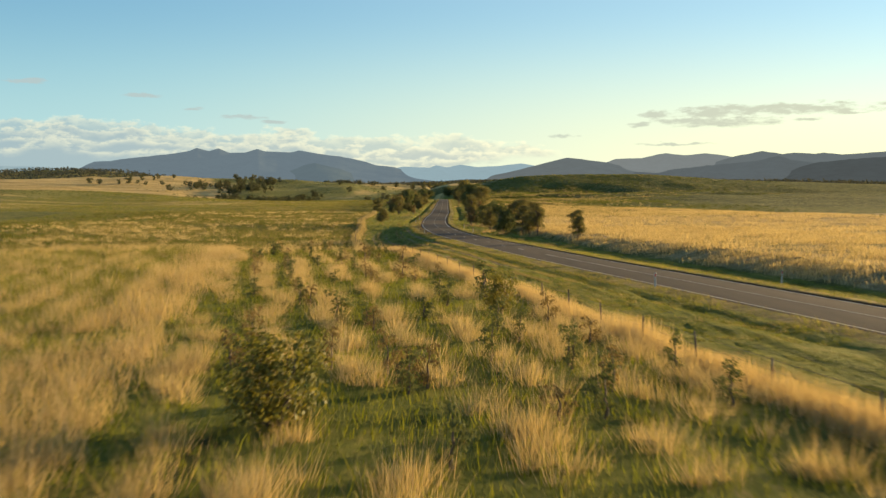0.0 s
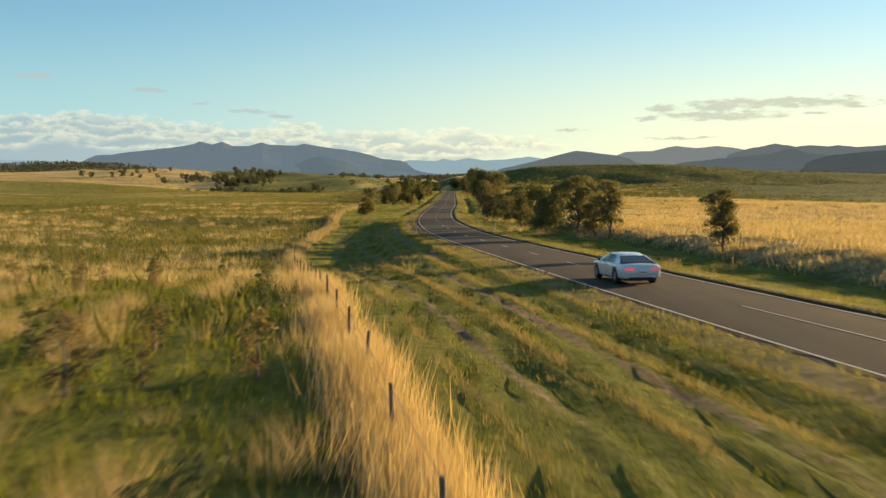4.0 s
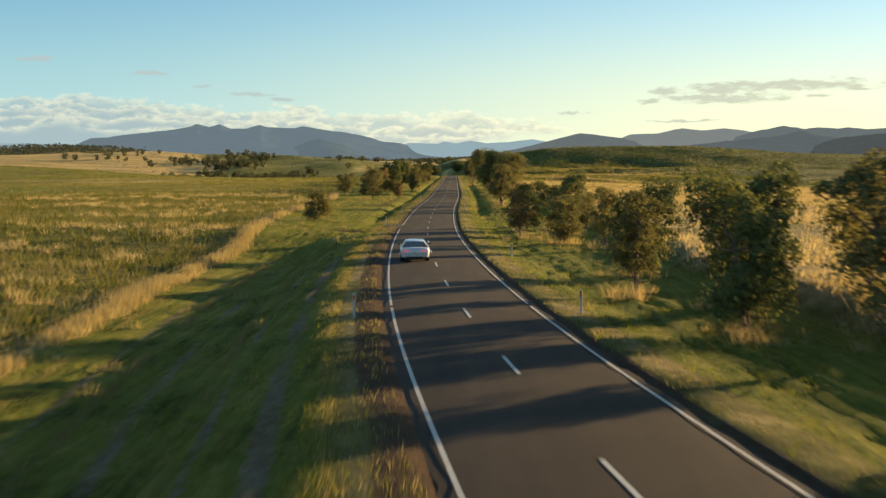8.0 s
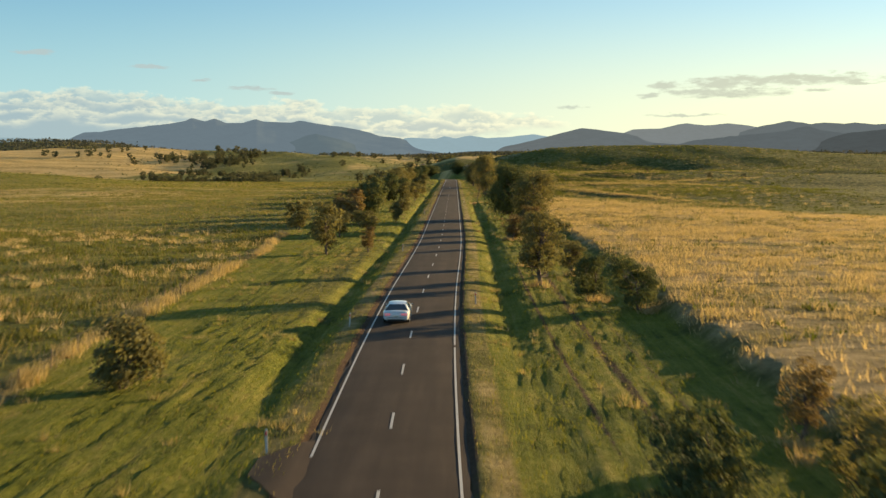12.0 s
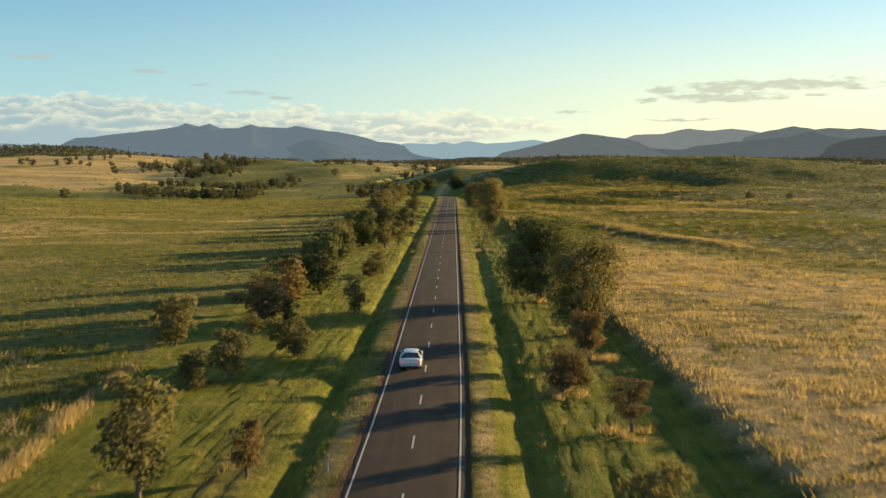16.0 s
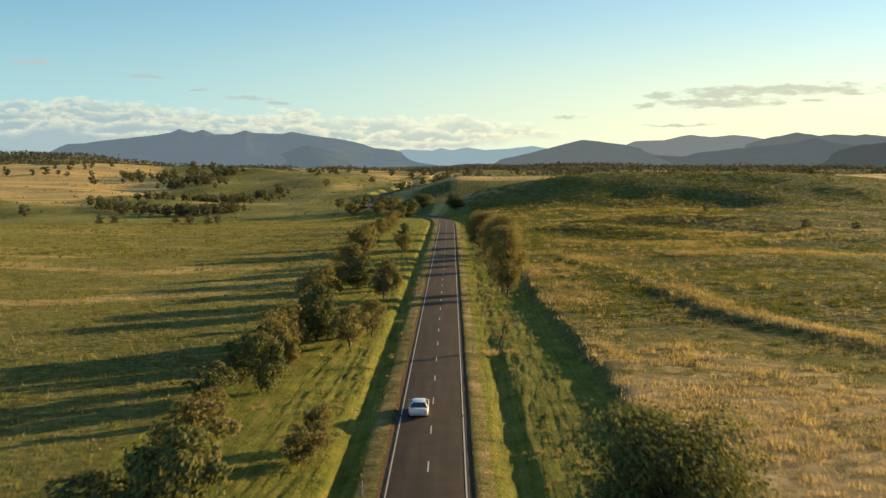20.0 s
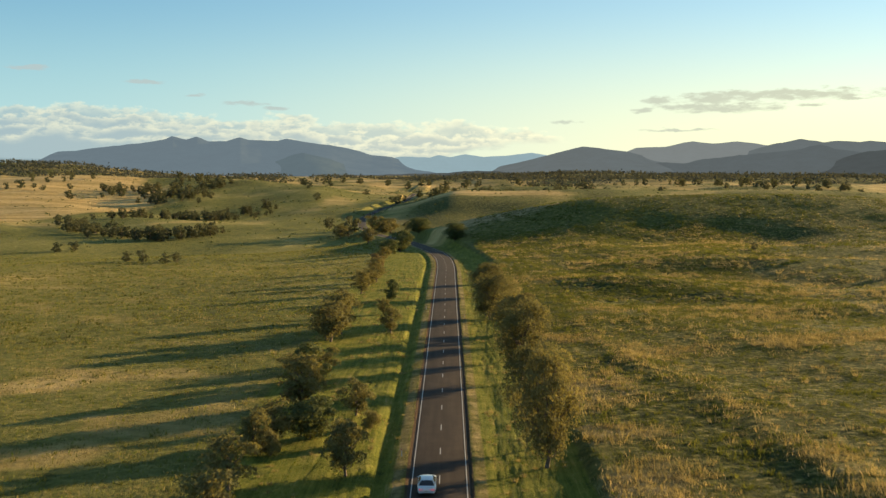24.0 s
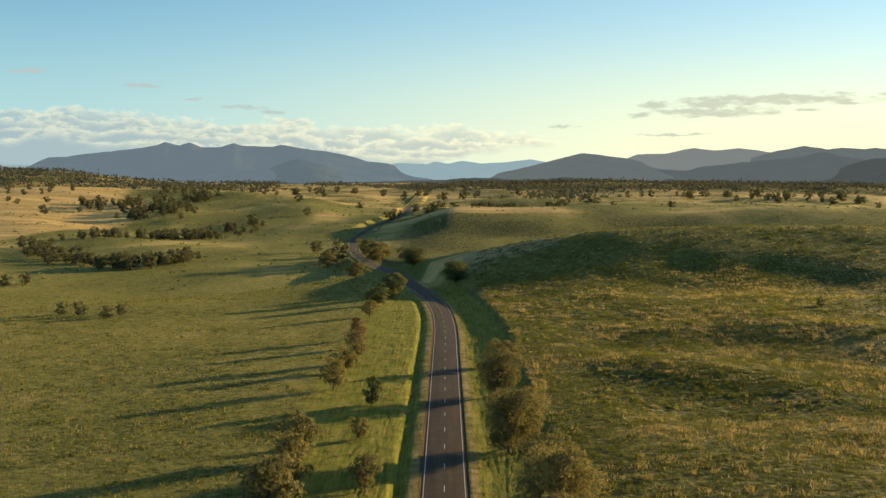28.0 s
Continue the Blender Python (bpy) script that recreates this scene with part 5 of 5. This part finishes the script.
        for mat, k, nm, lb in ((HAY, dry, "verge_straw", "dry grass along the road's shoulder"), (GRASS, ~dry, "verge_grass", "short green grass on the verge")):
            stuff(nm, lb, blades(nm, xx[k], yy[k], rng.uniform(0.06, 0.24, k.sum()) * np.where(d[k] < 6, 1.1, 1 - 0.4 * sstep(185, 165, yy[k])) * (0.6 + (1.0 if y0 < 110 else 0.6) * cells(xx[k], yy[k], 1.3, 48)), np.full(k.sum(), wide), rng.uniform(0.1, 0.7, k.sum()), mat, rng))

    # coarse weeds in the swale beside the bend
    cy = rng.uniform(-30, 175, 5200)
    dd = rng.uniform(-12, -5.2, 5200)
    m = (cells(dd, cy * 0.6, 2.2, 53) > 0.45) & (ruts(dd, cy) < 0.15)
    cx, cy = (road_x(cy) + dd)[m], cy[m]
    x, y, w, i = tufts(rng, cx, cy, 12, 0.2)
    pale = (rng.random(len(cx)) < 0.3)[i]
    for mat, m, nm, lb in ((SAGE, ~pale, "swale_weeds", "coarse green weeds on the verge"), (HAY, pale, "swale_straw", "pale weeds on the verge")):
        stuff(nm, lb, blades(nm, x[m], y[m], rng.uniform(0.07, 0.22, m.sum()), np.full(m.sum(), 0.026), rng.uniform(0.2, 0.9, m.sum()), mat, rng, w[m]))
    # lines of dry grass between the wheel ruts on the left verge
    yy = rng.uniform(0, 175, 60000)
    lane = np.interp(yy, [40, 60, 72, 88, 103, 140], [-9.7, -10.1, -10.6, -11.6, -12.6, -13.0])
    pick = rng.random(len(yy))
    dd = np.where(pick < 0.4, lane, np.where(pick < 0.55, lane - 2.9, np.where(pick < 0.82, np.where(yy > 80, -8.9 - 0.3 * sstep(105, 135, yy), -7.6), -5.4))) + rng.normal(0, 0.13, len(yy))
    m = cells(yy, dd, 3.0, 49) > 0.30
    xx, yy = (road_x(yy) + dd)[m], yy[m]
    stuff("rut_grass", "lines of dry grass between wheel ruts", blades("rut_grass", xx, yy, rng.uniform(0.08, 0.30, len(xx)), np.full(len(xx), 0.018), rng.uniform(0.1, 0.8, len(xx)), HAY, rng))
    # tussocks here and there on the verges, and at the mouth of the farm track
    cy = rng.uniform(60, 760, 2600)
    cx = fl(cy) + rng.random(2600) * (fr(cy) - fl(cy))
    m = (np.abs(cx - road_x(cy)) > 5.0) & (cells(cx, cy * 0.5, 4, 97) > 0.5)
    cx, cy = np.concatenate([cx[m], rng.normal(-6.3, 0.9, 14), rng.normal(-5.8, 0.8, 10)]), np.concatenate([cy[m], rng.normal(196.4, 0.9, 14), rng.normal(209.5, 0.8, 10)])
    x, y, w, i = tufts(rng, cx, cy, 26, 0.22)
    stuff("verge_tussocks", "straw-coloured tussocks on the mown verge", blades("verge_tussocks", x, y, (0.25 + 0.45 * rng.random(len(cx)))[i] * rng.uniform(0.4, 1.1, len(i)), np.interp(y, [60, 300, 760], [0.03, 0.05, 0.09]), rng.uniform(0.1, 0.8, len(x)), HAY, rng, w))
    # pale clumps round the feet of the trees beside the bend
    cx, cy = [], []
    for kind, tx, ty, th, tr in BEND + VERGE:
        k = 5
        cx.append(tx + rng.normal(0, 0.9, k)), cy.append(ty + rng.normal(-0.8, 0.9, k))
    cx, cy = np.concatenate(cx), np.concatenate(cy)
    x, y, w, i = tufts(rng, cx, cy, 60, 0.3)
    stuff("tree_foot_grass", "tall golden grass round the feet of the trees", blades("tree_foot_grass", x, y, (0.5 + 0.5 * rng.random(len(cx)))[i] * rng.uniform(0.4, 1.1, len(i)), np.interp(y, [60, 300, 400], [0.02, 0.04, 0.05]), rng.uniform(0.1, 0.7, len(x)), STRAW, rng, w))


grow_grass()
grow_mounds()


# ---- fence and guide posts ----
TIMBER = material("weathered_timber", bark_look, 0.9, 0.1)
POST_WHITE = material("post_white", paint_look, 0.5)


def red_look(n, b):
    b.inputs["Base Color"].default_value = (0.55, 0.03, 0.03, 1)


REFLECT = material("red_reflector", red_look, 0.3)
WIRE = material("wire", bark_look, 0.6, 0.3)


def fence_post():
    root = tagged(new("fence_post"), "thin weathered timber post in the dry grass", "fence post", "fence posts along the paddock")
    V, Q = tube([(0, 0, -0.3), (0.01, 0, 0.6), (0.0, 0.01, 1.05), (0.0, 0.01, 1.06)], [0.042, 0.038, 0.034, 0.004], 7)
    child("post", mesh_np("post", V, Q, None, TIMBER, True), root)
    return root


def guide_post():
    root = tagged(new("guide_post"), "white roadside guide post with a red reflector", "guide post", "guide posts along the road")
    bm = bmesh.new()
    bmesh.ops.create_cube(bm, size=1, matrix=Matrix.Translation((0, 0, 0.40)) @ Matrix.Diagonal((0.11, 0.035, 1.2, 1)))
    bmesh.ops.bevel(bm, geom=bm.edges[:], offset=0.008, segments=1, affect="EDGES")
    part("post", bm, POST_WHITE, root)
    bm = bmesh.new()
    bmesh.ops.create_cube(bm, size=1, matrix=Matrix.Translation((0, -0.022, 0.82)) @ Matrix.Diagonal((0.07, 0.012, 0.18, 1)))
    part("reflector", bm, REFLECT, root, "red reflector")
    return root


def set_out():
    rng = random.Random(21)
    src = fence_post()
    ys = [-58 + 5.5 * k for k in range(71)]
    for y in ys:
        x = float(fence_left(y))
        copy_thing(src, pose(x, y, float(ground(x, y)), rng.uniform(-3, 3), rng.uniform(-4, 4), rng.uniform(0, 360)) @ Matrix.Diagonal((1, 1, rng.uniform(0.9, 1.1), 1)))
    for o in (*src.children_recursive, src):
        bpy.data.objects.remove(o)
    wires = tagged(new("fence_wire"), "plain rusty fence wires between the posts", "fence wire")
    for h in (0.3, 0.62, 0.94):
        path = [(float(fence_left(y)), y, float(ground(fence_left(y), y)) + h) for y in ys]
        V, Q = tube(path, [0.006] * len(path), 4)
        child("wire", mesh_np("wire", V, Q, None, WIRE), wires)
    src = guide_post()
    for y, off in ((1, 6.3), (-4, -4.3), (125, -4.6), (126.5, 4.7), (158, 5.6), (205, -4.9), (238, -4.6), (250, 4.7), (300, -4.6), (395, -4.7), (455, 4.6), (520, -4.6), (640, 4.6), (655, -4.6)):
        dx = float(road_x(y + 1) - road_x(y - 1)) / 2
        x = float(road_x(y)) + off
        copy_thing(src, pose(x, y, float(ground(x, y)), rng.uniform(-2, 2), rng.uniform(-3, 3), -math.degrees(math.atan(dx))))
    for o in (*src.children_recursive, src):
        bpy.data.objects.remove(o)


set_out()


# ---- the car ----
def gloss(name, color, rough, metal=0.0, coat=0.0, spec=0.5):
    def build(n, b):
        f = n.noise(place(n), 14.0, 4.0)
        d = tuple(c * 0.90 for c in color)
        link(n, n.mix(n.step(f, 0.35, 0.7), d, color), b.inputs["Base Color"])
        b.inputs["Metallic"].default_value = metal
        b.inputs["Coat Weight"].default_value = coat
    return material(name, build, rough, spec)


def lamp_look(color, strength):
    def build(n, b):
        b.inputs["Base Color"].default_value = (*color, 1)
        b.inputs["Emission Color"].default_value = (*color, 1)
        b.inputs["Emission Strength"].default_value = strength
    return build


WHITE = gloss("white_lacquer", (0.66, 0.66, 0.655), 0.25, 0.0, 0.8)
BLACK = gloss("black_trim", (0.015, 0.015, 0.017), 0.4)
GLASS = gloss("tinted_glass", (0.012, 0.015, 0.016), 0.12, 0.0, 0.0, 0.3)
CHROME = gloss("chrome", (0.75, 0.75, 0.76), 0.12, 1.0)
RUBBER = gloss("rubber", (0.02, 0.02, 0.021), 0.85)
ALLOY = gloss("alloy", (0.55, 0.55, 0.57), 0.28, 0.9)
TAIL = material("tail_lamp", lamp_look((0.75, 0.008, 0.018), 0.8), 0.25)
HEAD = material("head_lamp", lamp_look((0.9, 0.9, 0.85), 0.4), 0.15)
PLATE = gloss("plate", (0.72, 0.70, 0.55), 0.5)
INK = gloss("plate_ink", (0.03, 0.03, 0.05), 0.6)

# stations along the body from the tail: y, half width at the shoulder, sill height, shoulder height, middle height of bonnet or boot
STATIONS = ((-1.22, 0.72, 0.40, 0.80, 0.84), (-1.16, 0.86, 0.30, 0.85, 0.91), (-0.92, 0.94, 0.26, 0.89, 0.96), (-0.45, 0.985, 0.25, 0.91, 0.99), (0.0, 0.99, 0.25, 0.92, 0.99), (0.45, 0.985, 0.22, 0.92, 0.97),
            (1.2, 0.965, 0.20, 0.93, 0.97), (2.2, 0.965, 0.20, 0.92, 0.96), (2.75, 0.975, 0.22, 0.92, 0.99), (3.19, 0.985, 0.24, 0.90, 0.99), (3.6, 0.965, 0.25, 0.86, 0.95), (3.9, 0.90, 0.26, 0.80, 0.88),
            (4.08, 0.78, 0.30, 0.70, 0.76), (4.14, 0.60, 0.42, 0.60, 0.62))


def body_ring(y, w, sill, sh, mid):
    """Half a section of the body, from the floor's middle out over the side and in to the top's middle."""
    return [(0, sill), (0.55 * w, sill), (0.90 * w, sill + 0.01), (0.965 * w, sill + 0.10), (0.985 * w, sill + 0.25), (1.0 * w, sill + 0.45 * (sh - sill) + 0.1), (0.995 * w, sh - 0.10), (0.965 * w, sh - 0.02),
            (0.90 * w, sh + 0.015), (0.70 * w, sh + 0.6 * (mid - sh)), (0.40 * w, mid - 0.01), (0, mid)]


def loft(rings):
    bm = bmesh.new()
    rows = [[bm.verts.new(p) for p in r] for r in rings]
    for a, b in zip(rows, rows[1:]):
        for k in range(len(a) - 1):
            bm.faces.new((a[k], a[k + 1], b[k + 1], b[k]))
    return bm, rows


def finish(bm, merge=0.002):
    bmesh.ops.remove_doubles(bm, verts=bm.verts, dist=merge)
    bmesh.ops.recalc_face_normals(bm, faces=bm.faces)
    return bm


def slab(corners, thick, bevel=0.0):
    """A plate with the given outline (four or more corners), thickened along its normal."""
    bm = bmesh.new()
    f = bm.faces.new([bm.verts.new(c) for c in corners])
    f.normal_update()
    n = f.normal.copy()
    r = bmesh.ops.extrude_face_region(bm, geom=[f])
    bmesh.ops.translate(bm, verts=[v for v in r["geom"] if isinstance(v, bmesh.types.BMVert)], vec=n * thick)
    if bevel:
        bmesh.ops.bevel(bm, geom=bm.edges[:], offset=bevel, segments=1, affect="EDGES")
    bmesh.ops.recalc_face_normals(bm, faces=bm.faces)
    return bm


def block(cx, cy, cz, sx, sy, sz, bevel=0.01):
    bm = bmesh.new()
    bmesh.ops.create_cube(bm, size=1, matrix=Matrix.Translation((cx, cy, cz)) @ Matrix.Diagonal((sx, sy, sz, 1)))
    bmesh.ops.bevel(bm, geom=bm.edges[:], offset=bevel, segments=2, affect="EDGES")
    return bm


def turned(profile, sides):
    """A ring turned about the x axis from pairs of x and radius."""
    bm = bmesh.new()
    rows = []
    for k in range(sides):
        a = 2 * math.pi * k / sides
        rows.append([bm.verts.new((x, r * math.cos(a), r * math.sin(a))) for x, r in profile])
    for k in range(sides):
        a, b = rows[k], rows[(k + 1) % sides]
        for i in range(len(profile) - 1):
            bm.faces.new((a[i], a[i + 1], b[i + 1], b[i]))
    bmesh.ops.recalc_face_normals(bm, faces=bm.faces)
    return bm


def build_wheel(car, x, y, side):
    wheel = new("wheel")
    wheel.parent = car
    wheel.location = (x, y, 0.37)
    part("tyre", turned([(-0.13, 0.24), (-0.135, 0.33), (-0.10, 0.365), (0.10, 0.365), (0.135, 0.33), (0.13, 0.24), (-0.13, 0.24)], 36), RUBBER, wheel, smooth=True)
    rim = turned([(-0.11, 0.245), (0.10, 0.262), (0.135, 0.255), (0.12, 0.235), (-0.06, 0.225), (-0.11, 0.245)], 36)
    for k in range(10):
        a = 2 * math.pi * k / 10
        m = Matrix.Rotation(a, 4, "X") @ Matrix.Translation((0.085 * side, 0, 0.135)) @ Matrix.Diagonal((0.03, 0.035, 0.20, 1))
        bmesh.ops.create_cube(rim, size=1, matrix=m)
    bmesh.ops.create_cone(rim, cap_ends=True, segments=20, radius1=0.06, radius2=0.05, depth=0.05, matrix=Matrix.Translation((0.09 * side, 0, 0)) @ Matrix.Rotation(math.pi / 2, 4, "Y"))
    part("rim", rim, ALLOY, wheel, "spoked alloy rim")
    disc = turned([(0.0, 0.0), (0.02, 0.17), (0.0, 0.18), (-0.02, 0.0)], 24)
    part("brake_disc", disc, BLACK, wheel)
    return wheel


def build_car():
    car = tagged(new("car"), "white four-door saloon car driving along the road", "car")
    # lower shell, the two halves in one piece, with the wheel arches cut in
    rings = []
    dense = []
    for a, b in zip(STATIONS, STATIONS[1:]):
        n = max(1, int((b[0] - a[0]) / 0.10))
        for k in range(n):
            f = k / n
            s = f * f * (3 - 2 * f) if n > 1 else f
            dense.append((a[0] + (b[0] - a[0]) * f, *(a[i] + (b[i] - a[i]) * s for i in range(1, 5))))
    dense.append(STATIONS[-1])
    for st in dense:
        half = body_ring(*st)
        y = st[0]
        ring = []
        for sgn, seq in ((-1, half[::-1]), (1, half[1:])):
            for x, z in seq:
                for ax in (0.0, 3.19):
                    d = abs(y - ax)
                    if d < 0.44 and abs(x) > 0.6 * st[1]:
                        z = max(z, min(0.37 + math.sqrt(max(0, 0.44 ** 2 - d * d)), st[3] - 0.06))
                ring.append((sgn * x, y, z))
        rings.append(ring)
    bm, rows = loft(rings)
    bm.faces.new(rows[0])
    bm.faces.new(rows[-1])
    part("body", finish(bm), WHITE, car, "white lacquered bodywork", True)
    # cabin: roof, pillars and panes over one set of sections: y, half width below, half width above, height
    roof_pts = ((0.36, 0.58, 1.245), (0.75, 0.63, 1.31), (1.2, 0.66, 1.345), (1.7, 0.65, 1.345), (2.05, 0.62, 1.305))
    rr = [[(-w, y, z - 0.03), (-0.86 * w, y, z + 0.01), (-0.5 * w, y, z + 0.028), (0, y, z + 0.034), (0.5 * w, y, z + 0.028), (0.86 * w, y, z + 0.01), (w, y, z - 0.03)] for y, w, z in roof_pts]
    bm, _ = loft(rr)
    bmesh.ops.solidify(bm, geom=bm.faces[:], thickness=0.03)
    part("roof", finish(bm), WHITE, car, "white roof", True)
    part("rear_window", slab([(-0.76, -0.60, 0.985), (0.76, -0.60, 0.985), (0.56, 0.36, 1.25), (-0.56, 0.36, 1.25)], 0.02, 0.005), GLASS, car, "tinted rear window")
    part("windscreen", slab([(0.78, 2.92, 0.98), (-0.78, 2.92, 0.98), (-0.60, 2.05, 1.30), (0.60, 2.05, 1.30)], 0.02, 0.005), GLASS, car, "tinted windscreen")
    part("parcel_shelf", slab([(-0.80, -0.40, 0.98), (0.80, -0.40, 0.98), (0.84, 2.9, 0.96), (-0.84, 2.9, 0.96)], 0.02), BLACK, car)
    for s in (-1, 1):
        def side_plate(name, pts, mat, label=""):
            c = [(s * x, y, z) for x, y, z in (pts if s > 0 else pts[::-1])]
            return part(name, slab(c, 0.018, 0.004), mat, car, label)
        side_plate("front_side_window", [(0.885, 1.36, 0.955), (0.885, 2.55, 0.955), (0.64, 1.98, 1.27), (0.675, 1.40, 1.305)], GLASS, "tinted side window")
        side_plate("rear_side_window", [(0.885, 0.30, 0.955), (0.885, 1.30, 0.955), (0.675, 1.34, 1.305), (0.645, 0.60, 1.265)], GLASS, "tinted side window")
        side_plate("front_pillar", [(0.89, 2.56, 0.95), (0.84, 2.93, 0.95), (0.60, 2.06, 1.285), (0.645, 1.99, 1.275)], WHITE)
        side_plate("middle_pillar", [(0.892, 1.30, 0.95), (0.892, 1.36, 0.95), (0.678, 1.40, 1.31), (0.678, 1.34, 1.31)], BLACK)
        side_plate("rear_pillar", [(0.86, -0.64, 0.92), (0.89, 0.30, 0.93), (0.648, 0.60, 1.27), (0.58, 0.34, 1.24)], WHITE)
        side_plate("window_trim", [(0.905, -0.30, 0.935), (0.915, 2.70, 0.935), (0.912, 2.70, 0.955), (0.902, -0.30, 0.955)], CHROME, "chrome window trim")
        side_plate("sill_trim", [(0.975, 0.48, 0.30), (0.975, 2.72, 0.30), (0.982, 2.72, 0.335), (0.982, 0.48, 0.335)], CHROME, "chrome sill trim")
        for y in (0.45, 1.33, 2.42):
            part("door_gap", block(s * 0.972, y, 0.62, 0.012, 0.008, 0.60, 0.002), BLACK, car)
        for y in (0.62, 1.52):
            part("door_handle", block(s * 0.985, y, 0.80, 0.03, 0.20, 0.03, 0.008), CHROME, car, "chrome door handle")
        mirror = part("mirror", block(s * 1.04, 2.38, 1.00, 0.17, 0.09, 0.13, 0.03), WHITE, car, "white door mirror")
        part("mirror_glass", block(s * 1.045, 2.332, 1.00, 0.13, 0.008, 0.09, 0.003), GLASS, mirror)
        lamp = part("tail_lamp", block(s * 0.60, -1.205, 0.775, 0.44, 0.06, 0.036, 0.012), TAIL, car, "narrow red tail lamp")
        part("lower_lamp_bar", block(s * 0.60, -1.205, 0.69, 0.44, 0.06, 0.036, 0.012), TAIL, lamp)
        part("lamp_frame", block(s * 0.60, -1.195, 0.733, 0.48, 0.06, 0.17, 0.02), WHITE, lamp)
        part("headlamp", block(s * 0.62, 3.98, 0.66, 0.26, 0.16, 0.16, 0.05), HEAD, car, "round clear headlamp")
        part("exhaust", block(s * 0.55, -1.19, 0.36, 0.22, 0.08, 0.08, 0.03), CHROME, car, "oval chrome exhaust")
        for y in (0.0, 3.19):
            build_wheel(car, s * 0.84, y, s)
    part("rear_diffuser", block(0, -1.15, 0.34, 1.26, 0.12, 0.11, 0.03), BLACK, car, "black lower rear bumper")
    part("bumper_strip", block(0, -1.225, 0.50, 1.30, 0.03, 0.025, 0.008), CHROME, car)
    part("boot_gap", block(0, -1.10, 0.925, 1.36, 0.012, 0.012, 0.003), BLACK, car)
    plate = part("number_plate", block(0, -1.228, 0.60, 0.40, 0.02, 0.12, 0.006), PLATE, car, "pale number plate")
    for k in range(6):
        part("plate_bar", block(-0.14 + 0.056 * k, -1.240, 0.60, 0.03, 0.006, 0.07, 0.001), INK, plate)
    part("grille", block(0, 4.10, 0.56, 0.80, 0.06, 0.26, 0.04), BLACK, car, "dark front grille")
    part("underbody", block(0, 1.5, 0.24, 1.5, 5.0, 0.10, 0.03), BLACK, car)
    return car


car = build_car()


# ---- what moves ----
def motions():
    T = ((0, -44), (1.5, -9.5), (3, 26), (3.5, 38.5), (6, 104.5), (7, 130.4), (8, 153.6), (9, 176.2), (10, 198), (11, 218.8), (12, 239.8), (15, 307.8), (17, 353.6), (20, 419.8), (24, 505.4), (28, 592))
    ts = [a for a, b in T]
    ys = [b for a, b in T]

    def along(t):
        k = np.linspace(-0.5, 0.5, 11)
        return float(np.mean(np.interp(np.clip(t + k, 0, 28), ts, ys))) + (0 if 0.5 <= t <= 27.5 else (t - 0.5 if t < 0.5 else t - 27.5) * 12)

    rows = []
    for i in range(57):
        t = i * 0.5
        y = along(t)
        dx = float(road_x(y + 3.2) - road_x(y)) / 3.2
        dz = float(road_z(y + 3.2) - road_z(y)) / 3.2
        lane = float(np.interp(y, [0, 40, 107, 150], [-0.65, -0.6, -0.95, -1.3]))
        c, s = 1 / math.sqrt(1 + dx * dx), dx / math.sqrt(1 + dx * dx)
        rows.append((t, pose(float(road_x(y)) + lane * c, y - lane * s, float(road_z(y)) - 0.022, math.degrees(math.atan(dz)), 0, -math.degrees(math.atan(dx)))))
    walk(car, rows)
    # the wheels turn steadily
    for wheel in [o for o in car.children if o.name.startswith("wheel")]:
        place_at = wheel.location.copy()
        walk(wheel, [(k / 6, Matrix.Translation(place_at) @ Matrix.Rotation(-radians(40.0) * k, 4, "X")) for k in range(0, 169)])


motions()
